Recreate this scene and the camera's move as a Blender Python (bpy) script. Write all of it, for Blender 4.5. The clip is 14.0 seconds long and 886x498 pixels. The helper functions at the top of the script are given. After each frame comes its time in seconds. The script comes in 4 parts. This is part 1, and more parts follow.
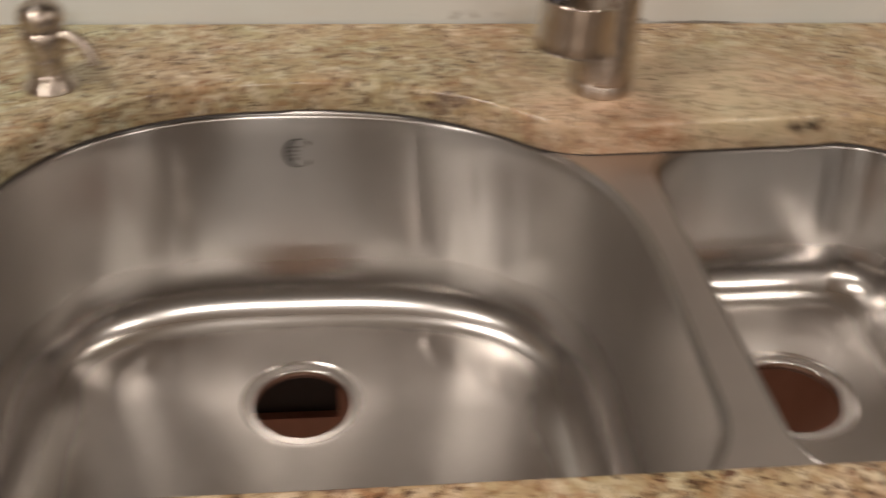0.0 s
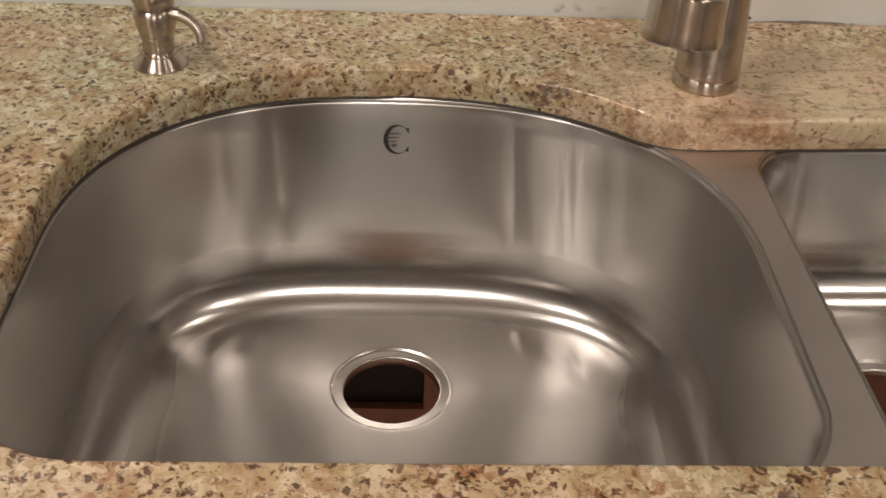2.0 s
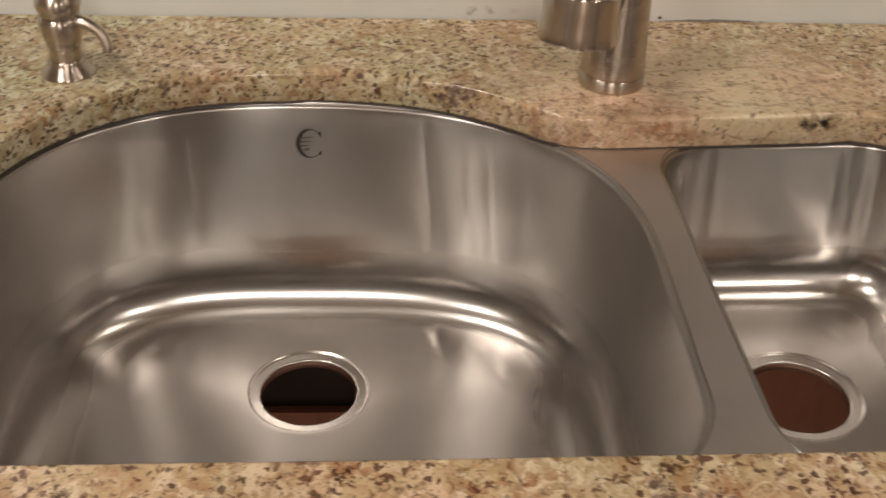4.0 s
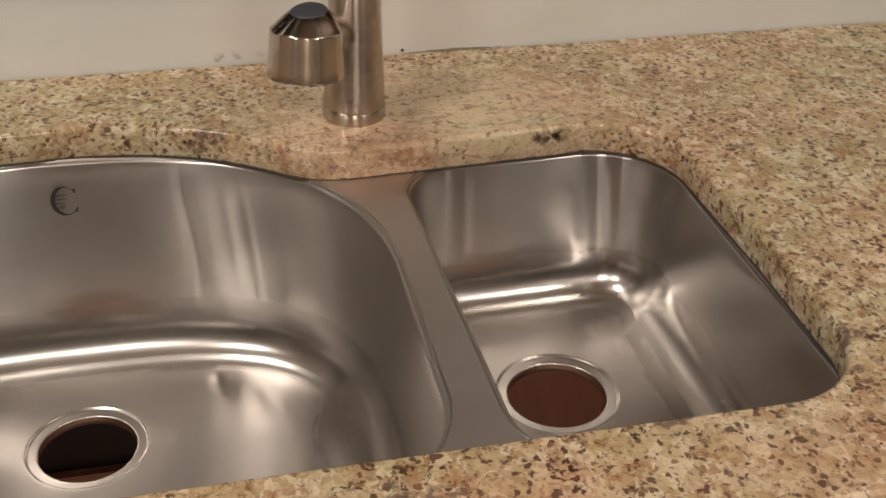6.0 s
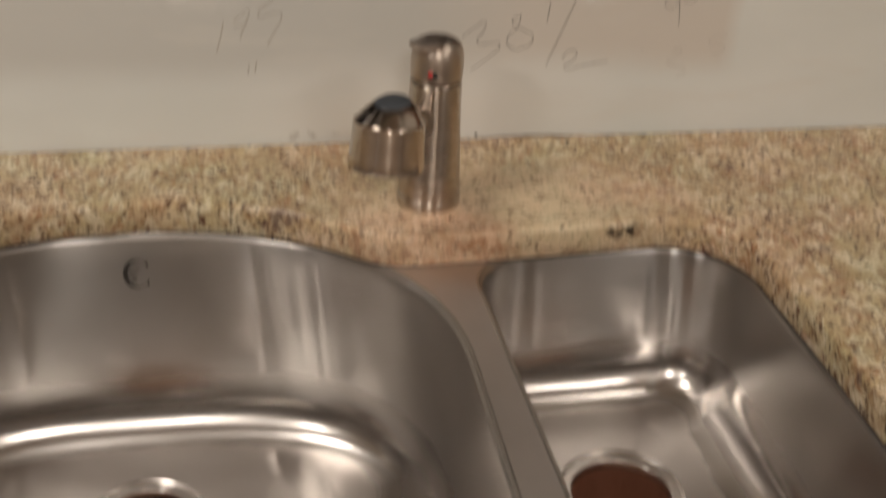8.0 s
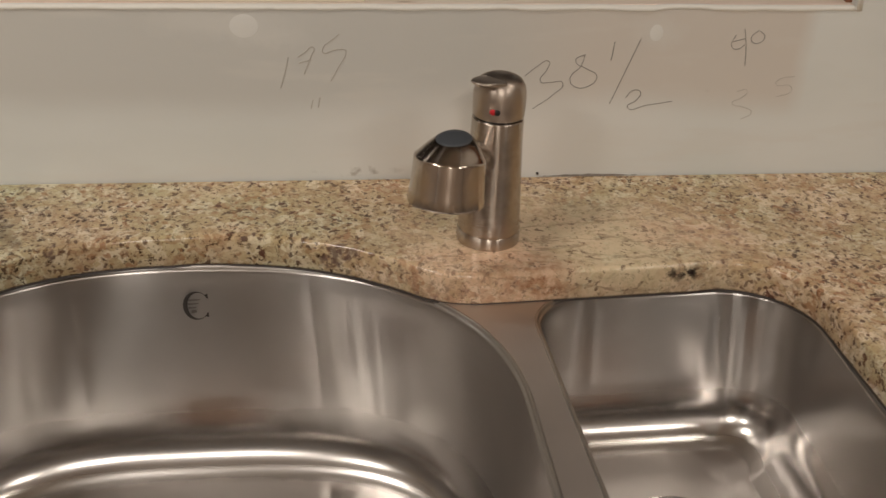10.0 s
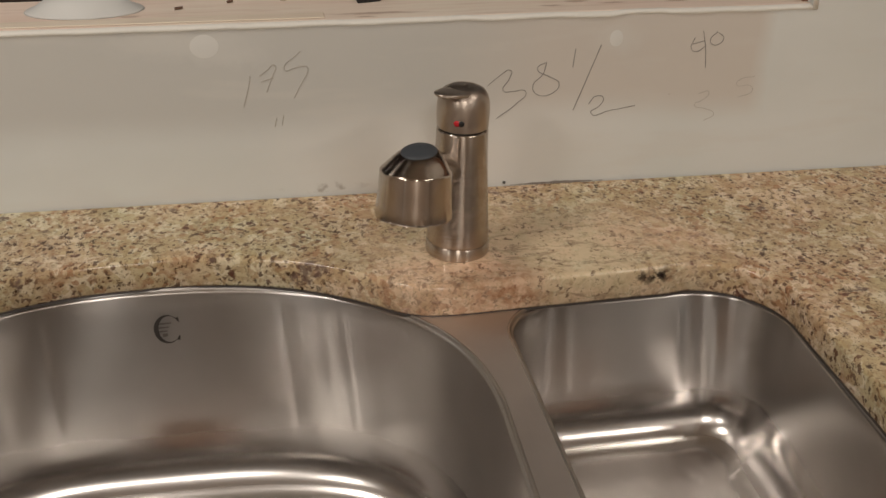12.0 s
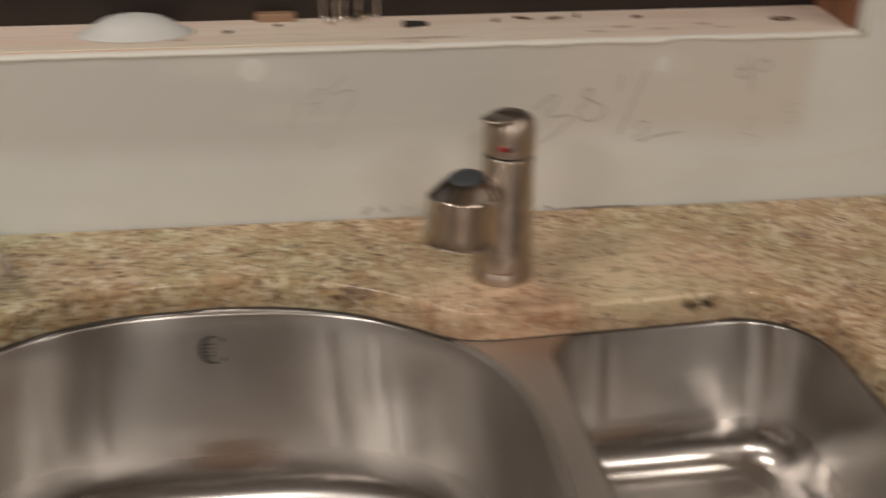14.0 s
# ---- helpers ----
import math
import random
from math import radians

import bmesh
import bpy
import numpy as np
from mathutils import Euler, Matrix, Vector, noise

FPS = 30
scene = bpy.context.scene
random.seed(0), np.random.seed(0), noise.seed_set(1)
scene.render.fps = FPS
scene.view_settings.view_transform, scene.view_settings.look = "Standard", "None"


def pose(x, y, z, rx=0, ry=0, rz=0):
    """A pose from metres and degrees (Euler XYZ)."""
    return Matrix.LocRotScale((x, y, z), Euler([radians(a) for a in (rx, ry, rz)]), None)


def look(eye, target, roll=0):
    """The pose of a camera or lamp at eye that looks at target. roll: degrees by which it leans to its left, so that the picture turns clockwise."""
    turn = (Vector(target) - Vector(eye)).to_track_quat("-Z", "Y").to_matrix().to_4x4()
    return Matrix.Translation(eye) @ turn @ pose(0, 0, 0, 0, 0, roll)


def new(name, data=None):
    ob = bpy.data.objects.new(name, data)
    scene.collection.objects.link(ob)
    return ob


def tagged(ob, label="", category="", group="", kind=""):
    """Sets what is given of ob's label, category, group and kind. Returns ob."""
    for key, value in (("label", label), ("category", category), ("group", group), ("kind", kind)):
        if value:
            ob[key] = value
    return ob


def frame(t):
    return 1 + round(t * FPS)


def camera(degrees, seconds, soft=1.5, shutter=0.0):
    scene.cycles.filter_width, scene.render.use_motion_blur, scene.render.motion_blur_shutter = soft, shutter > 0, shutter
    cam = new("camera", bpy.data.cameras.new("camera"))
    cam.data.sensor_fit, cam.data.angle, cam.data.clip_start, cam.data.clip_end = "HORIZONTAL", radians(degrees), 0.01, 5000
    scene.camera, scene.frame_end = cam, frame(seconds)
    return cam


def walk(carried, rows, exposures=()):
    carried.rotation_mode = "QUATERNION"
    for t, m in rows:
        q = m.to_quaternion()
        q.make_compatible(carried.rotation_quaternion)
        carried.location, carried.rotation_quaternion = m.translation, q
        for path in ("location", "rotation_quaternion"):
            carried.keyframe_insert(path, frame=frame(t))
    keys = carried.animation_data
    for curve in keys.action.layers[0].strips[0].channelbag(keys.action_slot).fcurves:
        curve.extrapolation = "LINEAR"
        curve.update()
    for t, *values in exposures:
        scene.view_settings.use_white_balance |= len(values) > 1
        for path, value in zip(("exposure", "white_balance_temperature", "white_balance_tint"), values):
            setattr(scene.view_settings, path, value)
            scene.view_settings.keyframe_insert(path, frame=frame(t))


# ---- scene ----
cam = camera(41.3, 14.0, shutter=0.9)
EXPOSURES = [(0.0, -1.02, 6300, 10), (2.2, -1.02, 6350, 10), (5.0, -1.02, 6500, 10), (7.5, -1.08, 6450, 10), (8.5, -1.15, 6330, 9), (14.0, -1.19, 6280, 9)]
PATH = [
    (0, (-0.251, -0.902, 1.399), (-0.043, 0.714, 0.239), 3.0),
    (0.1, (-0.255, -0.9, 1.394), (-0.095, 0.722, 0.238), 3.08),
    (0.2, (-0.258, -0.899, 1.389), (-0.146, 0.729, 0.236), 3.16),
    (0.3, (-0.261, -0.897, 1.384), (-0.19, 0.736, 0.235), 3.23),
    (0.5, (-0.264, -0.896, 1.38), (-0.234, 0.742, 0.234), 3.3),
    (1, (-0.266, -0.898, 1.376), (-0.264, 0.737, 0.224), 2.3),
    (1.5, (-0.264, -0.901, 1.379), (-0.245, 0.729, 0.22), 2.0),
    (2, (-0.264, -0.91, 1.381), (-0.192, 0.725, 0.231), 2.6),
    (2.2, (-0.264, -0.911, 1.382), (-0.184, 0.722, 0.23), 3.1),
    (4.3, (-0.19, -0.927, 1.385), (-0.062, 0.717, 0.252), 1.7),
    (4.5, (-0.18, -0.933, 1.389), (-0.002, 0.72, 0.276), 1.7),
    (5, (-0.163, -0.952, 1.391), (0.122, 0.697, 0.295), 1.9),
    (5.5, (-0.145, -0.965, 1.394), (0.192, 0.685, 0.315), 1.8),
    (6, (-0.139, -0.965, 1.394), (0.244, 0.681, 0.324), 1.4),
    (6.5, (-0.14, -0.96, 1.393), (0.264, 0.677, 0.316), 1.5),
    (7, (-0.144, -0.956, 1.395), (0.293, 0.67, 0.316), 2.1),
    (7.5, (-0.162, -0.947, 1.396), (0.177, 0.705, 0.321), 2.7),
    (7.8, (-0.163, -0.943, 1.407), (0.148, 0.731, 0.366), 2.74),
    (8, (-0.165, -0.938, 1.421), (0.161, 0.764, 0.423), 2.8),
    (8.2, (-0.158, -0.942, 1.418), (0.161, 0.794, 0.478), 2.6),
    (10.3, (-0.164, -0.931, 1.416), (0.051, 0.819, 0.472), 2.0),
    (10.5, (-0.165, -0.929, 1.417), (0.055, 0.817, 0.467), 1.5),
    (11, (-0.163, -0.93, 1.417), (0.085, 0.821, 0.483), 0.3),
    (11.5, (-0.16, -0.931, 1.417), (0.111, 0.817, 0.484), 0.8),
    (12, (-0.16, -0.934, 1.418), (0.113, 0.817, 0.492), 0.6),
    (12.5, (-0.157, -0.931, 1.417), (0.133, 0.819, 0.495), 0.5),
    (13, (-0.153, -0.93, 1.42), (0.149, 0.817, 0.495), 0.5),
    (13.5, (-0.153, -0.93, 1.418), (0.144, 0.828, 0.512), 0.3),
    (13.8, (-0.156, -0.93, 1.419), (0.128, 0.83, 0.514), 0.32),
    (13.9, (-0.162, -0.931, 1.422), (0.096, 0.835, 0.518), 0.35),
    (14, (-0.17, -0.931, 1.426), (0.048, 0.841, 0.523), 0.4),
]
walk(cam, [(t, look(eye, target, roll)) for t, eye, target, roll in PATH], EXPOSURES)

# ---- light ----
world = bpy.data.worlds.new("room_air")
scene.world = world
world.use_nodes = True
world.node_tree.nodes["Background"].inputs[0].default_value = (0.9, 0.75, 0.6, 1)
world.node_tree.nodes["Background"].inputs[1].default_value = 0.02


def can_light(x, y, watts, size=0.42):
    data = bpy.data.lights.new("ceiling_lamp", "AREA")
    data.shape, data.size, data.energy, data.color = "DISK", size, watts, (1.0, 0.91, 0.81)
    lamp = new("ceiling_lamp", data)
    lamp.matrix_world = pose(x, y, 2.425, 0, 0, 0)
    return lamp


CANS = [(-1.05, -0.45, 24), (0.95, -0.45, 5.5), (-1.60, -1.9, 33), (1.15, -1.9, 23), (-0.2, -2.6, 55)]
for cx, cy, cw in CANS:
    can_light(cx, cy, cw)


# ---- materials ----
class Mat:
    """A node material with a Principled surface and short helpers."""

    def __init__(self, name, color=(0.5, 0.5, 0.5), rough=0.5, metal=0.0):
        self.m = bpy.data.materials.new(name)
        self.m.use_nodes = True
        self.t = self.m.node_tree
        self.b = self.t.nodes["Principled BSDF"]
        self.b.inputs["Base Color"].default_value = (*color, 1)
        self.b.inputs["Roughness"].default_value = rough
        self.b.inputs["Metallic"].default_value = metal
        self.co = self.n("ShaderNodeTexCoord").outputs["Object"]

    def n(self, kind, **ins):
        node = self.t.nodes.new(kind)
        for k, v in ins.items():
            self.put(node.inputs[k.replace("_", " ")], v)
        return node

    def put(self, sock, v):
        if isinstance(v, bpy.types.NodeSocket):
            self.t.links.new(v, sock)
        else:
            sock.default_value = v

    def mapped(self, scale=(1, 1, 1), rot=(0, 0, 0), loc=(0, 0, 0), src=None):
        node = self.n("ShaderNodeMapping", Scale=scale, Rotation=rot, Location=loc)
        self.t.links.new(src or self.co, node.inputs["Vector"])
        return node.outputs[0]

    def noise(self, scale, detail=4, rough=0.55, dist=0.0, vec=None, color=False):
        node = self.n("ShaderNodeTexNoise", Scale=scale, Detail=detail, Roughness=rough, Distortion=dist)
        self.t.links.new(vec or self.co, node.inputs["Vector"])
        return node.outputs["Color" if color else "Fac"]

    def voronoi(self, scale, vec=None, out="Color", feature="F1"):
        node = self.n("ShaderNodeTexVoronoi", Scale=scale)
        node.feature = feature
        self.t.links.new(vec or self.co, node.inputs["Vector"])
        return node.outputs[out]

    def ramp(self, fac, *stops):
        node = self.n("ShaderNodeValToRGB")
        els = node.color_ramp.elements
        while len(els) < len(stops):
            els.new(0.5)
        for e, (p, c) in zip(els, stops):
            e.position = p
            e.color = (c, c, c, 1) if isinstance(c, (int, float)) else (*c, 1)
        self.t.links.new(fac, node.inputs[0])
        return node.outputs[0]

    def mix(self, fac, a, b, mode="MIX"):
        node = self.t.nodes.new("ShaderNodeMix")
        node.data_type, node.blend_type = "RGBA", mode
        self.put(node.inputs[0], fac)
        for sock, v in ((node.inputs[6], a), (node.inputs[7], b)):
            self.put(sock, (*v, 1) if isinstance(v, tuple) and len(v) == 3 else v)
        return node.outputs[2]

    def math(self, op, a, b=0.0):
        node = self.t.nodes.new("ShaderNodeMath")
        node.operation = op
        self.put(node.inputs[0], a)
        self.put(node.inputs[1], b)
        return node.outputs[0]

    def near(self, place, r0, r1, stretch=(1, 1, 1), wobble=0.0):
        """1 inside r0 of a place, 0 outside r1."""
        v = self.co
        if wobble:
            add = self.t.nodes.new("ShaderNodeVectorMath")
            add.operation = "MULTIPLY_ADD"
            self.put(add.inputs[0], self.noise(90, 3, color=True))
            add.inputs[1].default_value = (wobble,) * 3
            self.put(add.inputs[2], self.co)
            v = add.outputs[0]
        off = tuple(-(p + wobble / 2) * s for p, s in zip(place, stretch))
        m = self.mapped(scale=stretch, loc=off, src=v)
        ln = self.t.nodes.new("ShaderNodeVectorMath")
        ln.operation = "LENGTH"
        self.put(ln.inputs[0], m)
        rng = self.n("ShaderNodeMapRange", Value=ln.outputs["Value"])
        rng.inputs["From Min"].default_value, rng.inputs["From Max"].default_value = r0, r1
        rng.inputs["To Min"].default_value, rng.inputs["To Max"].default_value = 1, 0
        return rng.outputs[0]

    def color(self, sock):
        self.t.links.new(sock, self.b.inputs["Base Color"])
        return self

    def rough(self, sock):
        self.t.links.new(sock, self.b.inputs["Roughness"])
        return self

    def bump(self, height, strength=0.3, distance=0.001):
        node = self.n("ShaderNodeBump", Strength=strength, Distance=distance, Height=height)
        self.t.links.new(node.outputs[0], self.b.inputs["Normal"])
        return self


def granite():
    g = Mat("granite", rough=0.12)
    warp = g.t.nodes.new("ShaderNodeVectorMath")
    warp.operation = "MULTIPLY_ADD"
    g.put(warp.inputs[0], g.noise(60, 4, 0.65, color=True))
    warp.inputs[1].default_value = (0.012, 0.012, 0.012)
    g.put(warp.inputs[2], g.co)
    flow = g.mapped(scale=(0.95, 0.80, 0.95), rot=(0, 0, 0.5), src=warp.outputs[0])
    cream, tan, pale = (0.575, 0.47, 0.305), (0.45, 0.33, 0.19), (0.75, 0.665, 0.51)
    cells = []
    for scale, shift in ((95, 0), (190, 3), (330, 7)):
        node = g.t.nodes.new("ShaderNodeSeparateColor")
        g.put(node.inputs[0], g.voronoi(scale, g.mapped(loc=(shift, shift * 0.7, 0), src=flow)))
        cells.append(node.outputs)
    big = g.noise(8, 3)
    mid = g.noise(26, 4, vec=flow)
    base = g.mix(g.ramp(cells[0][0], (0.2, 0), (0.85, 1)), cream, pale)
    base = g.mix(g.ramp(cells[1][0], (0.68, 0), (0.82, 0.55)), base, tan)
    base = g.mix(g.ramp(g.noise(48, 4, 0.6, vec=flow), (0.52, 0), (0.64, 0.45)), base, (0.42, 0.29, 0.15))
    # greyish olive crystals in drifts
    base = g.mix(g.math("MULTIPLY", g.ramp(cells[1][1], (0.58, 0), (0.66, 0.5)), g.ramp(mid, (0.46, 0.0), (0.66, 1))), base, (0.37, 0.275, 0.175))
    base = g.mix(g.math("MULTIPLY", g.ramp(cells[2][2], (0.76, 0), (0.84, 0.6)), g.ramp(mid, (0.40, 0.15), (0.60, 1))), base, (0.33, 0.195, 0.115))
    # small dark grains, singly
    base = g.mix(g.ramp(cells[2][0], (0.91, 0), (0.93, 0.85)), base, (0.085, 0.045, 0.035))
    # rust and burgundy grains
    rust = g.noise(20, 3, vec=g.mapped(loc=(5, 2, 3)))
    base = g.mix(g.math("MULTIPLY", g.ramp(cells[1][2], (0.66, 0), (0.72, 0.8)), g.ramp(rust, (0.42, 0.0), (0.62, 0.9))), base, (0.36, 0.185, 0.095))
    wine = g.mapped(scale=(1, 1, 1), loc=(7, 4, 1), src=warp.outputs[0])
    base = g.mix(g.ramp(g.noise(85, 3, vec=wine), (0.645, 0), (0.68, 0.9)), base, (0.11, 0.042, 0.03))
    # dark broken flecks, two sizes
    drift = g.ramp(g.noise(15, 4, vec=g.mapped(loc=(2, 2, 8))), (0.38, 0.25), (0.58, 1))
    f1 = g.ramp(g.noise(150, 5, 0.68, vec=g.mapped(scale=(1.0, 0.85, 1.0), loc=(1, 9, 5), src=flow)), (0.575, 0), (0.62, 1))
    f2 = g.ramp(g.noise(250, 4, 0.62, vec=g.mapped(scale=(1.0, 0.85, 1.0), loc=(6, 3, 5), src=flow)), (0.58, 0), (0.63, 0.8))
    base = g.mix(g.math("MULTIPLY", f1, drift), base, (0.068, 0.038, 0.024))
    base = g.mix(g.math("MULTIPLY", f2, g.ramp(big, (0.3, 0.55), (0.65, 1))), base, (0.125, 0.068, 0.038))
    base = g.mix(g.ramp(g.noise(420, 2), (0.64, 0), (0.70, 0.5)), base, (0.07, 0.045, 0.03))
    # brown drifts between the creamy grains
    base = g.mix(g.math("MULTIPLY", g.ramp(g.noise(21, 4, 0.62, vec=g.mapped(loc=(9, 1, 4), src=flow)), (0.50, 0), (0.60, 0.2)), g.ramp(g.noise(130, 3), (0.35, 0.2), (0.6, 1))), base, (0.34, 0.215, 0.125))
    # violet grey clots, far apart, ragged with finer grains
    clot = g.math("MULTIPLY", g.ramp(g.noise(24, 4, 0.6, vec=g.mapped(scale=(0.8, 1.2, 1), loc=(11, 5, 2), src=warp.outputs[0])), (0.63, 0), (0.68, 1)), g.ramp(g.noise(170, 4, 0.6), (0.36, 0), (0.5, 0.85)))
    base = g.mix(clot, base, (0.155, 0.105, 0.09))
    # a clear creamy field behind the tap, crossed by thin veins
    field = g.near((0.075, 0.010, 0.91), 0.05, 0.125, (0.62, 1, 1), 0.09)
    vein = g.ramp(g.math("ABSOLUTE", g.math("SUBTRACT", g.noise(13, 4, 0.6, vec=g.mapped(scale=(0.35, 2.0, 1), src=warp.outputs[0])), 0.5)), (0.0, 1), (0.02, 0))
    clear = g.mix(g.math("MULTIPLY", vein, 0.6), g.mix(g.noise(45, 4), (0.80, 0.645, 0.49), (0.70, 0.52, 0.375)), (0.20, 0.12, 0.085))
    base = g.mix(g.math("MULTIPLY", field, g.ramp(g.noise(120, 5, 0.65, vec=flow), (0.38, 0.45), (0.54, 0.95))), base, clear)
    base = g.mix(g.math("MULTIPLY", g.math("MULTIPLY", field, 0.8), g.ramp(g.noise(150, 5, 0.7, vec=g.mapped(loc=(4, 8, 1), src=flow)), (0.575, 0), (0.61, 1))), base, (0.14, 0.075, 0.05))
    # rusty patch in front of the tap
    base = g.mix(g.math("MULTIPLY", g.near((0.035, -0.035, 0.9), 0.012, 0.05, (0.8, 1.2, 1), 0.05), g.ramp(g.noise(110, 4), (0.44, 0.0), (0.60, 0.65))), base, (0.44, 0.23, 0.125))
    # dark pits in the cut edge
    pit = g.ramp(g.noise(150, 4, 0.6), (0.44, 0), (0.50, 1))
    for x, y, z, r, sx in ((0.166, -0.037, 0.902, 0.006, 0.5), (0.184, -0.037, 0.901, 0.010, 0.7), (0.176, -0.038, 0.898, 0.009, 0.6)):
        base = g.mix(g.math("MULTIPLY", g.near((x, y, z), r * 0.3, r, (sx, 1, 1), 0.012), pit), base, (0.025, 0.017, 0.016))
    # broad drifts of warm and of olive stone
    base = g.mix(g.ramp(g.noise(7.5, 4, 0.6, vec=g.mapped(loc=(3.3, 1.2, 0))), (0.4, 0), (0.62, 1)), g.mix(1.0, base, (1.04, 0.93, 0.86), "MULTIPLY"), g.mix(1.0, base, (0.93, 0.96, 0.86), "MULTIPLY"))
    # a grey-green drift beside the dispenser and a rosy one along the front
    base = g.mix(g.near((-0.62, 0.06, 0.91), 0.10, 0.42, (1, 1, 1), 0.10), base, g.mix(1.0, base, (0.86, 0.93, 0.95), "MULTIPLY"))
    base = g.mix(g.near((0.10, -0.50, 0.91), 0.02, 0.10, (0.12, 1, 0.5), 0.06), base, g.mix(1.0, base, (1.0, 0.91, 0.91), "MULTIPLY"))
    g.b.inputs["Specular IOR Level"].default_value = 0.34
    g.color(base)
    g.rough(g.ramp(g.noise(40, 4), (0.3, 0.10), (0.7, 0.22)))
    g.bump(g.noise(160, 4), 0.06, 0.0006)
    return g.m


def steel(name, color=(0.57, 0.54, 0.515), rough=0.27, aniso=0.75, turn=0.25, along=(1, 1, 260), grain=0.06, uv=False):
    """Brushed metal: gloss spreads across the brush lines."""
    s = Mat(name, color, rough, 1.0)
    s.b.inputs["Anisotropic"].default_value = aniso
    s.b.inputs["Anisotropic Rotation"].default_value = turn
    tan = s.n("ShaderNodeTangent")
    if uv:
        tan.direction_type, tan.uv_map = "UV_MAP", "UVMap"
    else:
        tan.direction_type, tan.axis = "RADIAL", "Z"
    s.t.links.new(tan.outputs[0], s.b.inputs["Tangent"])
    src = s.t.nodes["Texture Coordinate"].outputs["UV"] if uv else s.co
    lines = s.noise(14, 6, 0.7, vec=s.mapped(scale=along, src=src))
    zone = None
    if uv:
        sep = s.t.nodes.new("ShaderNodeSeparateXYZ")
        s.put(sep.inputs[0], src)
        zone = s.math("DIVIDE", sep.outputs[1], 4.0)
        s.put(s.b.inputs["Anisotropic Rotation"], s.ramp(zone, (0.245, 0.25), (0.255, 0.0)))
        s.put(s.b.inputs["Anisotropic"], s.ramp(zone, (0.232, aniso), (0.246, 0.0), (0.254, 0.0), (0.29, 0.55), (0.48, 0.55), (0.56, 0.15)))
    cloud = s.noise(11, 4)
    body = s.math("ADD", s.ramp(lines, (0.3, rough - 0.02), (0.7, rough + 0.02)), s.ramp(cloud, (0.3, 0.0), (0.75, 0.05)))
    if uv:
        body = s.math("MULTIPLY", body, s.ramp(zone, (0.0, 0.85), (0.10, 0.85), (0.118, 1.0), (0.22, 1.0), (0.28, 0.62), (0.46, 0.62), (0.54, 0.98), (0.74, 0.98), (0.76, 0.7)))
    s.rough(body)
    s.color(s.mix(s.ramp(cloud, (0.35, 0), (0.7, 1)), tuple(c * 0.93 for c in color), tuple(c * 1.03 for c in color)))
    if grain:
        s.bump(lines, grain, 0.0004)
    if uv:
        # between the brush lines the sheet keeps a mill finish, glossy on the walls and satin on the floor
        haze = s.n("ShaderNodeBsdfAnisotropic", Anisotropy=0.25, Rotation=turn)
        s.put(haze.inputs["Roughness"], s.ramp(zone, (0.20, 0.27), (0.26, 0.24), (0.46, 0.28), (0.54, 0.42), (0.74, 0.42), (0.76, 0.25)))
        s.put(haze.inputs["Color"], s.b.inputs["Base Color"].links[0].from_socket)
        s.t.links.new(tan.outputs[0], haze.inputs["Tangent"])
        both = s.n("ShaderNodeMixShader", Fac=0.45)
        s.t.links.new(s.b.outputs[0], both.inputs[1])
        s.t.links.new(haze.outputs[0], both.inputs[2])
        s.t.links.new(both.outputs[0], s.t.nodes["Material Output"].inputs["Surface"])
    return s.m


def paint(name, color, rough=0.6, lump=0.25):
    p = Mat(name, color, rough)
    blot = p.noise(3.2, 4)
    p.color(p.mix(p.ramp(blot, (0.35, 0), (0.65, 1)), tuple(c * 0.93 for c in color), color))
    p.bump(p.noise(260, 3), lump, 0.0005)
    return p.m


